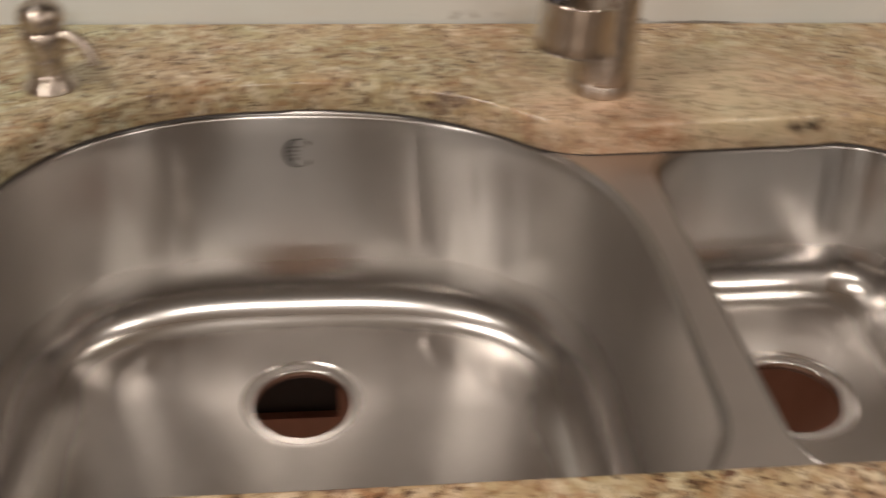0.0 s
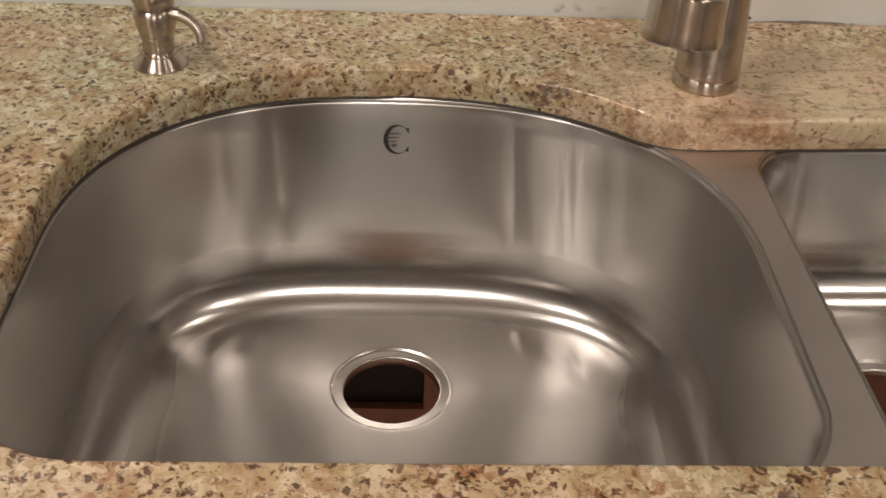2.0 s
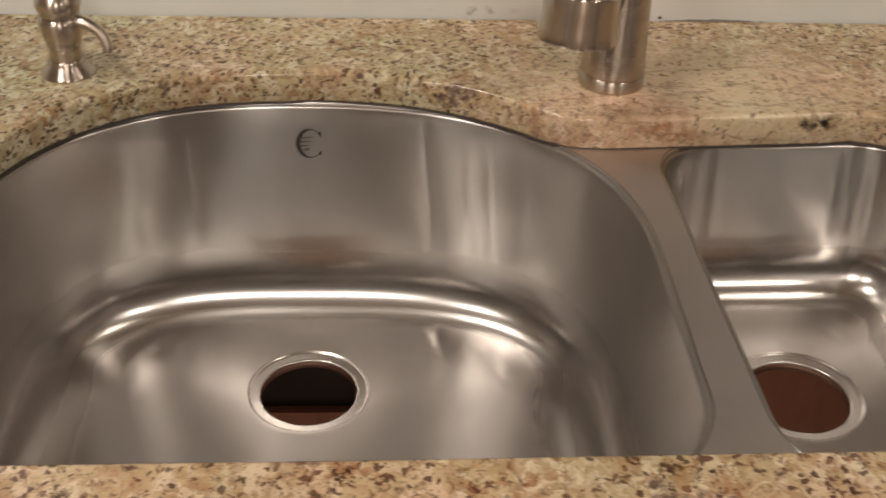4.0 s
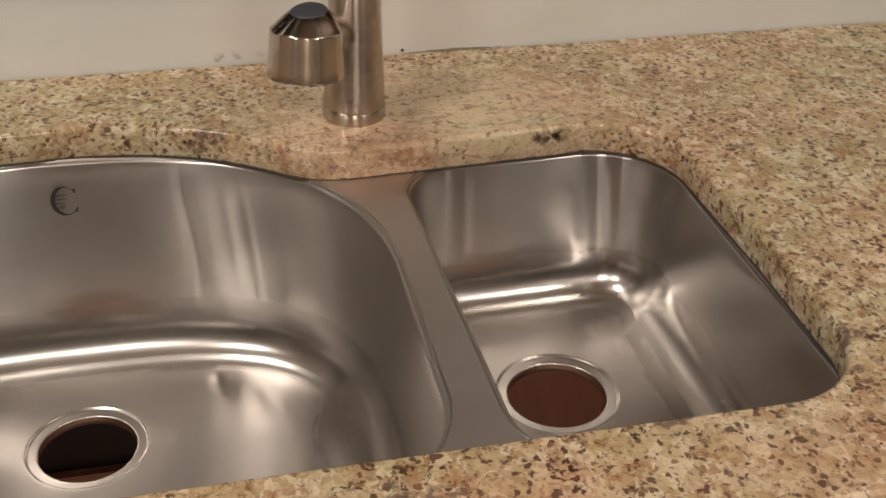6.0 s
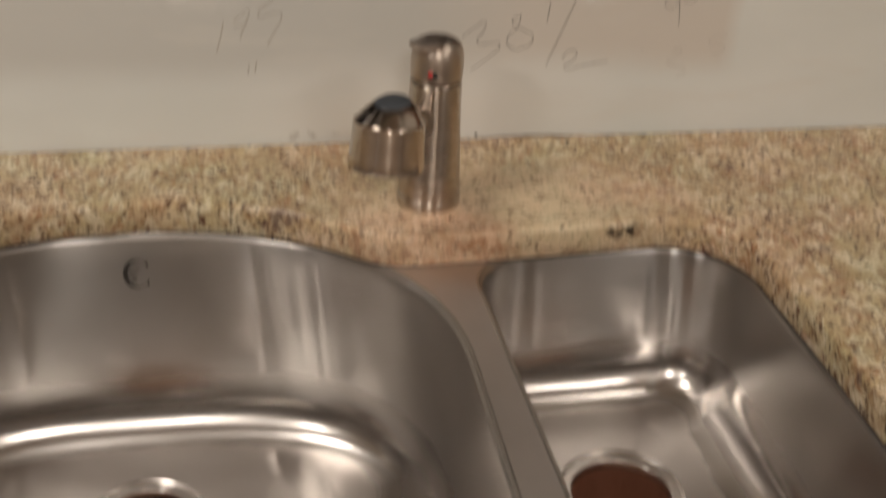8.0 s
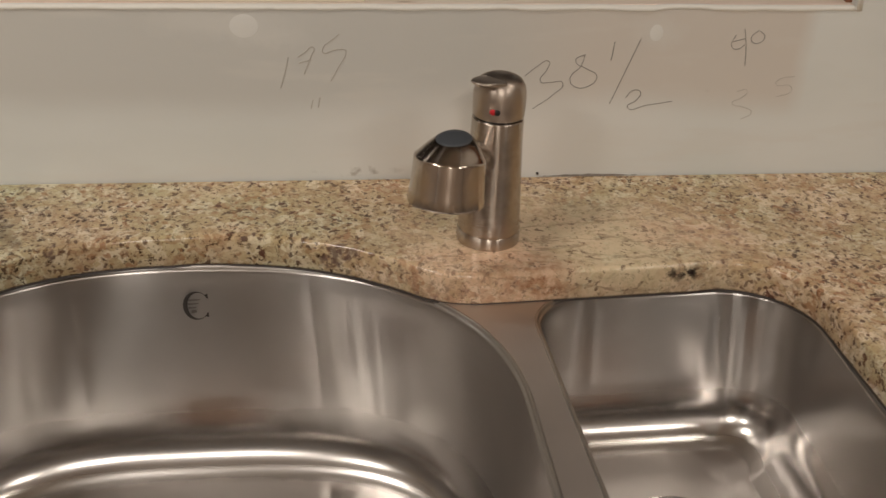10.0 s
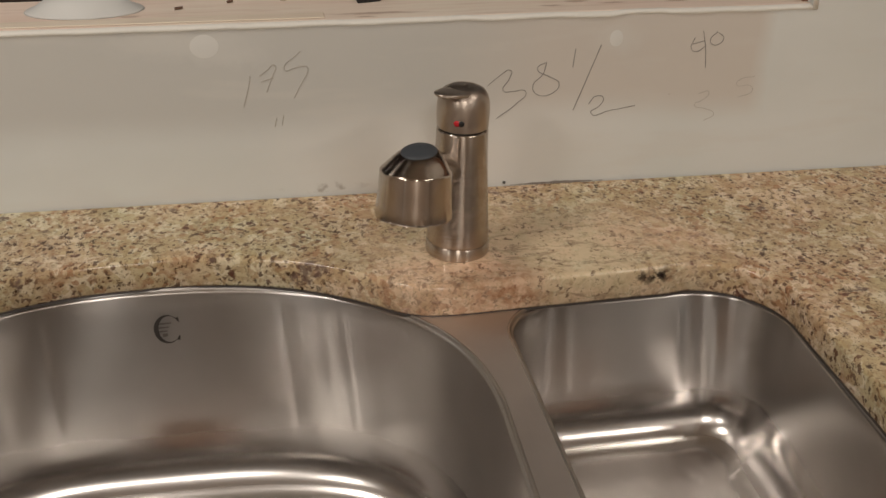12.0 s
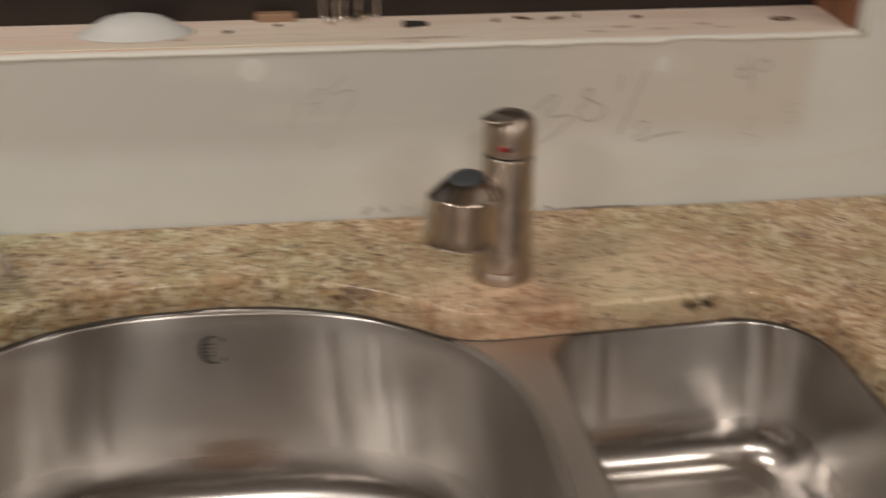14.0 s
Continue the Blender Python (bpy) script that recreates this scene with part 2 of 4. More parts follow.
def drywall():
    p = Mat("drywall_paint", rough=0.62)
    blot = p.noise(5, 4, vec=p.mapped(scale=(0.6, 1, 1.6)))
    c = p.mix(p.ramp(blot, (0.38, 0), (0.62, 1)), (0.71, 0.725, 0.695), (0.76, 0.775, 0.75))
    # a darker beige tone below the window, ragged at its lower edge and cut off beside the opening
    sep = p.t.nodes.new("ShaderNodeSeparateXYZ")
    p.put(sep.inputs[0], p.co)
    rag = p.math("MULTIPLY", p.math("SUBTRACT", p.noise(7, 4, vec=p.mapped(scale=(0.5, 1, 1), loc=(2, 0, 5))), 0.5), 0.05)
    low = p.n("ShaderNodeMapRange", Value=p.math("ADD", sep.outputs[2], rag))
    low.interpolation_type = "SMOOTHSTEP"
    low.inputs["From Min"].default_value, low.inputs["From Max"].default_value = 0.965, 1.012
    end = p.n("ShaderNodeMapRange", Value=p.math("ADD", sep.outputs[0], p.math("MULTIPLY", rag, 0.4)))
    end.inputs["From Min"].default_value, end.inputs["From Max"].default_value = 0.350, 0.330
    upper_tone = p.math("MULTIPLY", low.outputs[0], end.outputs[0])
    c = p.mix(p.math("MULTIPLY", upper_tone, 0.85), c, p.mix(p.ramp(sep.outputs[0], (0.0, 0), (0.12, 1)), (0.60, 0.59, 0.555), (0.66, 0.605, 0.545)))
    # streaks of skim rubbed over it
    streak = p.noise(12, 3, vec=p.mapped(scale=(0.5, 1, 2.5), loc=(4, 0, 1)))
    c = p.mix(p.ramp(streak, (0.56, 0), (0.66, 0.35)), c, (0.71, 0.69, 0.64))
    for x, z, w, h in ((-0.235, 1.073, 0.085, 0.016), (-0.195, 1.060, 0.04, 0.012), (0.185, 1.064, 0.03, 0.018)):
        c = p.mix(p.math("MULTIPLY", p.near((x, 0.16, z), 0.3, 1.1, (1 / w, 0.01, 1 / h), 0.02), 0.45), c, (0.72, 0.71, 0.67))
    # warm light on the wall behind the tap, painted into its colour
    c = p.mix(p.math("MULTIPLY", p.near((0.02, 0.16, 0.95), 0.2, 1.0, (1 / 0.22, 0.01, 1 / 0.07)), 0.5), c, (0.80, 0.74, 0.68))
    # grey smudge of mortar above the joint
    c = p.mix(p.math("MULTIPLY", p.near((-0.112, 0.16, 0.919), 0.005, 0.025, (0.5, 1, 4.5), 0.012), p.ramp(p.noise(70, 4), (0.42, 0), (0.6, 0.8))), c, (0.28, 0.25, 0.21))
    p.color(c)
    p.bump(p.noise(300, 3), 0.2, 0.0004)
    return p.m


def timber(name, light, dark, rough=0.6, scale=22, run=(0.12, 1, 1), knots=0.0):
    w = Mat(name, light, rough)
    v = w.mapped(scale=run)
    grain = w.noise(scale, 5, 0.6, 1.2, vec=v)
    c = w.mix(w.ramp(grain, (0.35, 0), (0.7, 1)), light, dark)
    c = w.mix(w.ramp(w.noise(scale * 7, 3, vec=v), (0.5, 0), (0.75, 0.35)), c, tuple(d * 0.75 for d in dark))
    if knots:
        spot = w.voronoi(13, w.mapped(scale=(0.7, 1.4, 1)), "Distance")
        c = w.mix(w.ramp(spot, (0.06, knots), (0.12, 0)), c, (0.16, 0.08, 0.045))
    w.color(c)
    w.bump(grain, 0.15, 0.0008)
    return w.m


GRANITE = granite()
STEEL = steel("brushed_steel", rough=0.32, aniso=1.0, along=(0.5, 45, 1), grain=0.0, uv=True)
DECK = steel("brushed_steel_deck", (0.64, 0.59, 0.555), rough=0.46, aniso=0.1, along=(140, 1, 1))
NICKEL = steel("brushed_nickel", (0.54, 0.47, 0.405), 0.25, 0.95, 0.25, (4, 4, 900), 0.0)
BELL = steel("finely_brushed_nickel", (0.54, 0.465, 0.40), 0.14, 0.95, 0.25, (4, 4, 900), 0.0)
LEVER = steel("satin_nickel", (0.54, 0.465, 0.40), 0.36, 0.5, 0.25, (4, 4, 900), 0.0)
POLISHED = Mat("polished_nickel", (0.66, 0.60, 0.53), 0.12, 1.0).m
RUBBER = Mat("grey_rubber", (0.055, 0.061, 0.070), 0.55).m
BLACK = Mat("black_plastic_and_shade", (0.012, 0.011, 0.011), 0.5).m
RED = Mat("red_enamel", (0.55, 0.02, 0.03), 0.3).m
DRYWALL = drywall()
WALLPAINT = paint("room_paint", (0.44, 0.38, 0.32))
CEILING = paint("ceiling_paint", (0.74, 0.71, 0.66))
FILLER = Mat("filler", (0.765, 0.76, 0.725), 0.75).m
PAPER = Mat("torn_board_edge", (0.80, 0.78, 0.72), 0.85)
PAPER.bump(PAPER.noise(120, 4), 0.6, 0.002)
PAPER = PAPER.m
FAINT = Mat("faint_pencil", (0.46, 0.43, 0.385), 0.6).m
PENCIL = Mat("pencil", (0.25, 0.23, 0.21), 0.6).m


def sill_pine():
    w = Mat("raw_pine", rough=0.65)
    v = w.mapped(scale=(0.10, 1, 1))
    grain = w.noise(24, 5, 0.6, 1.2, vec=v)
    pink = w.ramp(w.noise(2.2, 2, vec=w.mapped(loc=(1.4, 0, 0))), (0.42, 0), (0.58, 1))
    c = w.mix(pink, (0.87, 0.79, 0.675), (0.87, 0.72, 0.62))
    c = w.mix(w.ramp(grain, (0.42, 0), (0.72, 0.8)), c, (0.78, 0.61, 0.51))
    c = w.mix(w.ramp(w.noise(170, 3, vec=v), (0.52, 0), (0.75, 0.3)), c, (0.55, 0.38, 0.28))
    # brown handling stains along the front edge
    for x, y, ln, dp in ((-0.290, 0.196, 0.012, 0.004), (-0.052, 0.181, 0.05, 0.004), (-0.066, 0.170, 0.012, 0.003), (0.150, 0.200, 0.014, 0.005), (0.121, 0.187, 0.014, 0.003), (0.185, 0.190, 0.016, 0.003), (0.235, 0.203, 0.012, 0.005), (0.252, 0.190, 0.014, 0.003), (-0.478, 0.172, 0.02, 0.003)):
        c = w.mix(w.math("MULTIPLY", w.near((x, y, 1.09), 0.4, 1.1, (1 / ln, 1 / dp, 0.01), 0.006), 0.6), c, (0.36, 0.22, 0.15))
    w.color(c)
    w.bump(grain, 0.15, 0.0008)
    return w.m


PINE = sill_pine()
JAMB = timber("red_brown_wood", (0.30, 0.13, 0.065), (0.19, 0.08, 0.04), 0.45, run=(1, 1, 0.12))
DARKWOOD = timber("dark_brown_wood", (0.020, 0.011, 0.008), (0.012, 0.007, 0.006), 0.4)
CABINET = timber("cabinet_board", (0.46, 0.265, 0.20), (0.39, 0.22, 0.165), 0.5, run=(1, 1, 0.15))
FLOORWOOD = timber("floor_wood", (0.26, 0.15, 0.085), (0.17, 0.095, 0.05), 0.4, 8)
MORTAR = Mat("grey_mortar", (0.22, 0.19, 0.165), 0.85).m
CHIP = timber("brown_chip", (0.16, 0.09, 0.055), (0.10, 0.055, 0.035))
OFFCUT = timber("tan_wood", (0.34, 0.21, 0.13), (0.26, 0.155, 0.09))
SEALANT = Mat("dark_sealant", (0.05, 0.04, 0.035), 0.45).m
ETCH = Mat("etched_mark", (0.035, 0.03, 0.027), 0.5).m
ETCH2 = Mat("etched_shading", (0.17, 0.155, 0.14), 0.4, 0.6).m
PLASTIC = Mat("milky_plastic", (0.80, 0.80, 0.775), 0.45)
PLASTIC.b.inputs["Transmission Weight"].default_value = 0.2
PLASTIC.b.inputs["Subsurface Weight"].default_value = 0.0
PLASTIC = PLASTIC.m
GLASS = Mat("night_glass", (0.01, 0.009, 0.009), 0.05).m
LENS = Mat("lamp_glass", (1, 0.9, 0.75), 0.3)
LENS.b.inputs["Emission Color"].default_value = (1.0, 0.86, 0.71, 1)
LENS.b.inputs["Emission Strength"].default_value = 6
LENS = LENS.m
TRIM = Mat("lamp_trim", (0.8, 0.79, 0.76), 0.5).m


# ---- mesh helpers ----
def mesh_from(bm, name, material, smooth=False):
    bmesh.ops.recalc_face_normals(bm, faces=bm.faces)
    me = bpy.data.meshes.new(name)
    bm.to_mesh(me)
    bm.free()
    me.materials.append(material)
    if smooth:
        me.polygons.foreach_set("use_smooth", [True] * len(me.polygons))
        me.update()
    return me


def part(name, bm, material, parent, label="", smooth=False, at=None):
    ob = new(name, mesh_from(bm, name, material, smooth))
    if at:
        ob.data.transform(Matrix.Translation([-a for a in at]))
        ob.location = at
    if parent:
        ob.parent = parent
        if at:
            base = Vector((0, 0, 0))
            p = parent
            while p:
                base += Vector(p.location)
                p = p.parent
            ob.location = Vector(at) - base
        else:
            base = Vector((0, 0, 0))
            p = parent
            while p:
                base += Vector(p.location)
                p = p.parent
            ob.location = -base
    return tagged(ob, label) if label else ob


def empty(name, at, label, category, group="", kind=""):
    ob = new(name)
    ob.location = at
    return tagged(ob, label, category, group, kind)


def soften(ob, width, segments=2, angle=40):
    mod = ob.modifiers.new("edges", "BEVEL")
    mod.width, mod.segments, mod.limit_method, mod.angle_limit = width, segments, "ANGLE", radians(angle)
    return ob


def box(bm, x0, x1, y0, y1, z0, z1):
    m = Matrix.LocRotScale(((x0 + x1) / 2, (y0 + y1) / 2, (z0 + z1) / 2), None, (x1 - x0, y1 - y0, z1 - z0))
    return bmesh.ops.create_cube(bm, size=1, matrix=m)["verts"]


def boxed(*dims):
    bm = bmesh.new()
    box(bm, *dims)
    return bm


def ring(bm, pts):
    return [bm.verts.new(p) for p in pts]


def strip(bm, a, b, smooth=True):
    for i in range(len(a)):
        j = (i + 1) % len(a)
        bm.faces.new((a[i], a[j], b[j], b[i])).smooth = smooth


def lathe(bm, profile, m=Matrix.Identity(4), seg=48, cap0=False, cap1=False):
    """Turn a profile of (radius, height) about m's z axis."""
    rows = []
    for r, z in profile:
        rows.append(ring(bm, [m @ Vector((r * math.cos(2 * math.pi * k / seg), r * math.sin(2 * math.pi * k / seg), z)) for k in range(seg)]))
    for a, b in zip(rows, rows[1:]):
        strip(bm, a, b)
    if cap0:
        bm.faces.new(rows[0])
    if cap1:
        bm.faces.new(rows[-1])
    return rows


def tube(bm, pts, radii, seg=24, flat=1.0, caps=True):
    """A round bar along a path; flat squeezes it upright."""
    pts = [Vector(p) for p in pts]
    rows = []
    for i, p in enumerate(pts):
        d = (pts[min(i + 1, len(pts) - 1)] - pts[max(i - 1, 0)]).normalized()
        side = d.cross(Vector((0, 0, 1)))
        side = side.normalized() if side.length > 1e-4 else Vector((1, 0, 0))
        up = side.cross(d)
        r = radii[i] if isinstance(radii, (list, tuple)) else radii
        rows.append(ring(bm, [p + r * (math.cos(a) * side + flat * math.sin(a) * up) for a in (2 * math.pi * k / seg for k in range(seg))]))
    for a, b in zip(rows, rows[1:]):
        strip(bm, a, b)
    if caps:
        bm.faces.new(rows[0])
        bm.faces.new(rows[-1])


def arc(cx, cy, r, a0, a1, n):
    return [(cx + r * math.cos(radians(a0 + (a1 - a0) * i / n)), cy + r * math.sin(radians(a0 + (a1 - a0) * i / n))) for i in range(n + 1)]


def even(pts, n):
    """n points at equal steps along a closed outline."""
    p = np.array(pts + pts[:1])
    s = np.r_[0, np.cumsum(np.hypot(*np.diff(p, axis=0).T))]
    u = np.linspace(0, s[-1], n, endpoint=False)
    return np.c_[np.interp(u, s, p[:, 0]), np.interp(u, s, p[:, 1])]


def inset(p, d):
    """Move a counterclockwise outline inwards by d."""
    t = np.roll(p, -2, 0) - np.roll(p, 2, 0)
    t /= np.hypot(*t.T)[:, None]
    return p + d * np.c_[-t[:, 1], t[:, 0]]


# ---- outlines of the sink and of the hole in the worktop ----
TOP, SLAB = 0.91, 0.03
BACK, FRONT, MIDX, MIDY = 0.038, -0.445, -0.275, -0.20
POWER = 2.3


def d_back(x, half):
    """Back edge of the D-shaped bowl."""
    u = min(1.0, abs(x - MIDX) / half)
    return MIDY + (BACK - MIDY) * (1 - u**POWER) ** (1 / POWER)


def d_arc(half, a0, a1, n, BACK=BACK, power=POWER):
    """Points on the D from angle a0 to a1, 0 at its right end."""
    out = []
    for i in range(n + 1):
        a = radians(a0 + (a1 - a0) * i / n)
        c, s = math.cos(a), math.sin(a)
        out.append((MIDX + half * math.copysign(abs(c) ** (2 / power), c), MIDY + (BACK - MIDY) * abs(s) ** (2 / power)))
    return out


def hole_outline(n):
    pts = arc(0.215, -0.367, 0.072, -90, 0, 14) + [(0.2875, -0.25)]
    pts += arc(0.205, -0.108, 0.078, 2, 88, 14)
    for i in range(60):
        x = 0.19 - i * (0.19 - MIDX) / 59
        a, b = d_back(x, 0.262), -0.047 + 0.06 * (x + 0.02)
        pts.append((x, (a + b + math.sqrt((a - b) ** 2 + 0.0009)) / 2))
    pts += d_arc(0.254, 92, 180, 40)
    pts += arc(-0.439, -0.355, 0.09, 180, 270, 16)
    pts += [(-0.2, -0.4435), (0.0, -0.441)]
    return even(pts, n)


def big_outline(n, right=POWER, left=POWER):
    pts = d_arc(0.2855, 0, 90, 60, BACK + 0.0056, right)[:-1] + d_arc(0.2598, 90, 180, 60, BACK + 0.0056, left)
    pts += arc(-0.4448, -0.357, 0.09, 180, 270, 16) + arc(-0.0795, -0.357, 0.09, -90, 0, 16)
    return even(pts, n)


def small_outline(n, corner=0.079):
    k = 0.079 - corner
    pts = arc(0.2252, -0.377, 0.068, -90, 0, 14) + arc(0.2108 + k, -0.1015 + k, corner, 2, 90, 14)
    pts += arc(0.087, -0.083, 0.056, 92, 178, 14) + arc(0.1065, -0.376, 0.066, 182, 270, 14)
    return even(pts, n)


# ---- setting ----
WALLY, SILL = 0.16, 1.0877


def structure(name, bm, material, label, category="", smooth=False):
    ob = part(name, bm, material, None, label, smooth)
    return tagged(ob, category=category or name.split("_")[0], kind="structure")


bm = bmesh.new()
box(bm, -3.0, 2.6, WALLY, 0.30, 0, SILL)
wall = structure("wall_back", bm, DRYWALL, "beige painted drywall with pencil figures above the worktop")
structure("wall_back_pier", boxed(0.385, 2.6, WALLY, 0.30, SILL, 2.5), DRYWALL, "beige painted drywall beside the window opening", "wall")
structure("wall_back_left", boxed(-3.0, -1.1, WALLY, 0.30, SILL, 2.5), DRYWALL, "beige painted drywall beside the window opening", "wall")
structure("wall_back_lintel", boxed(-1.1, 0.385, WALLY, 0.30, 2.1, 2.5), DRYWALL, "beige painted drywall above the window opening", "wall")
structure("wall_left", boxed(-3.1, -3.0, -3.4, 0.30, 0, 2.5), WALLPAINT, "plain beige painted room wall", "wall")
structure("wall_right", boxed(2.6, 2.7, -3.4, 0.30, 0, 2.5), WALLPAINT, "plain beige painted room wall", "wall")
structure("wall_front", boxed(-3.1, 2.7, -3.5, -3.4, 0, 2.5), WALLPAINT, "plain beige painted room wall", "wall")
structure("floor", boxed(-3.1, 2.7, -3.5, 0.30, -0.1, 0), FLOORWOOD, "brown wooden kitchen floor")
structure("ceiling", boxed(-3.1, 2.7, -3.5, 0.30, 2.5, 2.6), CEILING, "plain white painted ceiling")

# worktop slab with the cut-out, edges eased
bm = bmesh.new()
hole = hole_outline(300)
X0, X1, Y0, Y1 = -1.7, 1.5, -0.53, WALLY - 0.002
rim = [(0.0045, TOP), (0.0025, TOP - 0.0007), (0.0008, TOP - 0.0025), (0, TOP - 0.005), (0, TOP - SLAB + 0.002), (0.001, TOP - SLAB)]
loops = []
for d, z in rim:
    loops.append(ring(bm, [(x, y, z) for x, y in inset(hole, -d)]))
for a, b in zip(loops, loops[1:]):
    strip(bm, a, b)
outs = []
for d, z in ((0.005, TOP), (0.0015, TOP - 0.0015), (0, TOP - 0.005), (0, TOP - SLAB + 0.004), (0.004, TOP - SLAB)):
    outs.append(ring(bm, [(X0 + d, Y0 + d, z), (X1 - d, Y0 + d, z), (X1 - d, Y1, z), (X0 + d, Y1, z)]))
for a, b in zip(outs, outs[1:]):
    strip(bm, a, b, False)
for inner, outer in ((loops[0], outs[0]), (loops[-1], outs[-1])):
    edges = [bm.edges.get((l[i], l[(i + 1) % len(l)])) for l in (inner, outer) for i in range(len(l))]
    bmesh.ops.triangle_fill(bm, edges=edges, use_beauty=True)
worktop = part("worktop", bm, GRANITE, None, "polished beige and brown speckled granite worktop with sink cut-out")
tagged(worktop, category="worktop")

# ---- sink ----
sink = empty("kitchen_sink", (-0.12, -0.2, TOP - SLAB), "brushed stainless steel undermount double bowl sink", "sink")
RIM_Z = TOP - SLAB - 0.0008
BIG = (big_outline(820), big_outline(820, 2.95, 3.1), 0.652, (-0.270, -0.094), "deep D-shaped steel bowl")
SMALL = (small_outline(560), small_outline(560, 0.058), 0.720, (0.153, -0.180), "smaller shallow steel bowl")

bm = bmesh.new()
loops = [ring(bm, [(x, y, RIM_Z) for x, y in o]) for o in (BIG[0], SMALL[0])]
loops.append(ring(bm, [(x, y, RIM_Z) for x, y in ((-0.57, -0.475), (0.325, -0.475), (0.325, 0.02), (0.02, 0.065), (-0.57, 0.07))]))
edges = [bm.edges.new((l[i], l[(i + 1) % len(l)])) for l in loops for i in range(len(l))]
bmesh.ops.triangle_fill(bm, edges=edges, use_beauty=True)
part("deck", bm, DECK, sink, "flat brushed steel bridge between the bowls")


def bowl(outline, base, floor, drain, label, rise, fold, spread, fall, lee, ridges, dimples=()):
    """A pressed bowl whose wall runs from the outline down to a fuller base; ridges: faint upright pressing marks in its back wall at (x, height)."""
    n = len(outline)
    dent = np.zeros(n)
    for rx, rh, rw in ridges:
        dent += rh * np.exp(-(((outline[:, 0] - rx) / rw) ** 2)) * (outline[:, 1] > drain[1])
    bm = bmesh.new()

    def dimple(p):
        # shallow stretch marks that the press left in the floor: (x, y, length, width, turn, height)
        h = np.zeros(len(p))
        for x, y, ln, wd, turn, top in dimples:
            c, s = math.cos(radians(turn)), math.sin(radians(turn))
            u, w = (p[:, 0] - x) * c + (p[:, 1] - y) * s, (p[:, 1] - y) * c - (p[:, 0] - x) * s
            w = w + 6.0 * u * u
            h += top * np.exp(-((u / ln) ** 2) - ((w / wd) ** 2))
        return h

    fil = rise
    wall_in = 0.0078
    prof = [(0, RIM_Z), (0.0011, RIM_Z + 0.0004), (0.0023, RIM_Z + 0.0002), (0.0031, RIM_Z - 0.0012), (0.0036, RIM_Z - 0.0030), (0.0047, RIM_Z - 0.0032), (0.0058, RIM_Z - 0.0040), (0.0063, RIM_Z - 0.0062)]
    zw = floor + fil
    for i in range(1, 10):
        u = i / 9
        prof.append((0.0063 + (wall_in - 0.0063) * u, RIM_Z - 0.0062 + (zw - RIM_Z + 0.0062) * u))
    # the foot is tight along the back and sweeps up widely at the sides
    t = np.roll(outline, -3, 0) - np.roll(outline, 3, 0)
    t /= np.hypot(*t.T)[:, None]
    start = 0.5 if lee else 0.87
    side = np.clip((np.abs(t[:, 1]) - start) / (1 - start), 0, 1)
    side = np.maximum(side, np.clip((drain[1] - 0.06 - outline[:, 1]) / 0.12, 0, 1))
    if lee:
        side *= np.clip((outline[:, 0] - drain[0]) / 0.08, 0, 1)
    for _ in range(60 if lee else 30):
        side = (np.roll(side, 2) + side + np.roll(side, -2)) / 3
    side = side * side * (3 - 2 * side)
    foot = inset(base, wall_in)
    t2 = np.roll(foot, -3, 0) - np.roll(foot, 3, 0)
    t2 /= np.hypot(*t2.T)[:, None]
    across = np.c_[-t2[:, 1], t2[:, 0]]
    away = np.array(drain) - foot
    reach = np.hypot(*away.T)
    away /= reach[:, None]
    away /= np.maximum((away * across).sum(1), 0.6)[:, None]
    stretch = np.hypot(*away.T)
    wide = np.minimum(0.038 + spread * side, (reach - 0.068) / stretch)
    high = fil + 0.25 * spread * side
    rows = []
    for d, z in prof:
        k = max(0.0, min(1.0, (RIM_Z - 0.006 - z) / 0.02)) * max(0.0, min(1.0, (z - floor - 0.015) / 0.04))
        u = max(0.0, (RIM_Z - 0.0062 - z) / (RIM_Z - 0.0062 - zw))
        zz = z + u * (high - fil)
        rows.append(np.array([(x, y, h) for (x, y), h in zip(inset(outline * (1 - u) + base * u, d + (k * dent)[:, None]), zz)]))
    for i in range(1, 13):
        a = radians(87 * i / 12)
        last = foot + (wide * (1 - math.cos(a)))[:, None] * away
        zl = floor + high * (1 - math.sin(a)) + fall
        rows.append(np.array([(x, y, h) for (x, y), h in zip(last, zl)]))
    # floor falls to the drain, with faint creases towards the back corners
    ang = np.arctan2(last[:, 1] - drain[1], last[:, 0] - drain[0])
    rad = 0.0565
    goal = np.c_[drain[0] + rad * np.cos(ang), drain[1] + rad * np.sin(ang)]
    crease = sum(h * fold * np.exp(-(((np.degrees(ang) - c) / w) ** 2)) for c, h, w in ((38, 1.6, 9), (58, 1.2, 7), (122, 1.2, 7), (142, 1.6, 9), (20, 1.0, 8), (160, 1.0, 8)))
    for k in range(1, 61):
        u = k / 60
        p = last * (1 - u) + goal * u
        z = zl + (floor - 0.002 - zl) * (1 - (1 - u) ** 1.7) + crease * 4 * u * (1 - u) + dimple(p) * min(1.0, 5 * (1 - u)) * min(1.0, 4 * u) ** 1.5
        rows.append(np.array([(x, y, h) for (x, y), h in zip(p, z)]))
    for r, dz in ((0.0560, -0.0022), (0.0550, -0.0032), (0.0540, -0.0038), (0.0530, -0.0040), (0.0465, -0.0043), (0.0450, -0.0046), (0.0445, -0.006), (0.0445, -0.013)):
        rows.append(np.array([(drain[0] + r * math.cos(a), drain[1] + r * math.sin(a), floor + dz) for a in ang]))
    # ease the bends between wall, foot and floor
    sheet = np.array(rows)
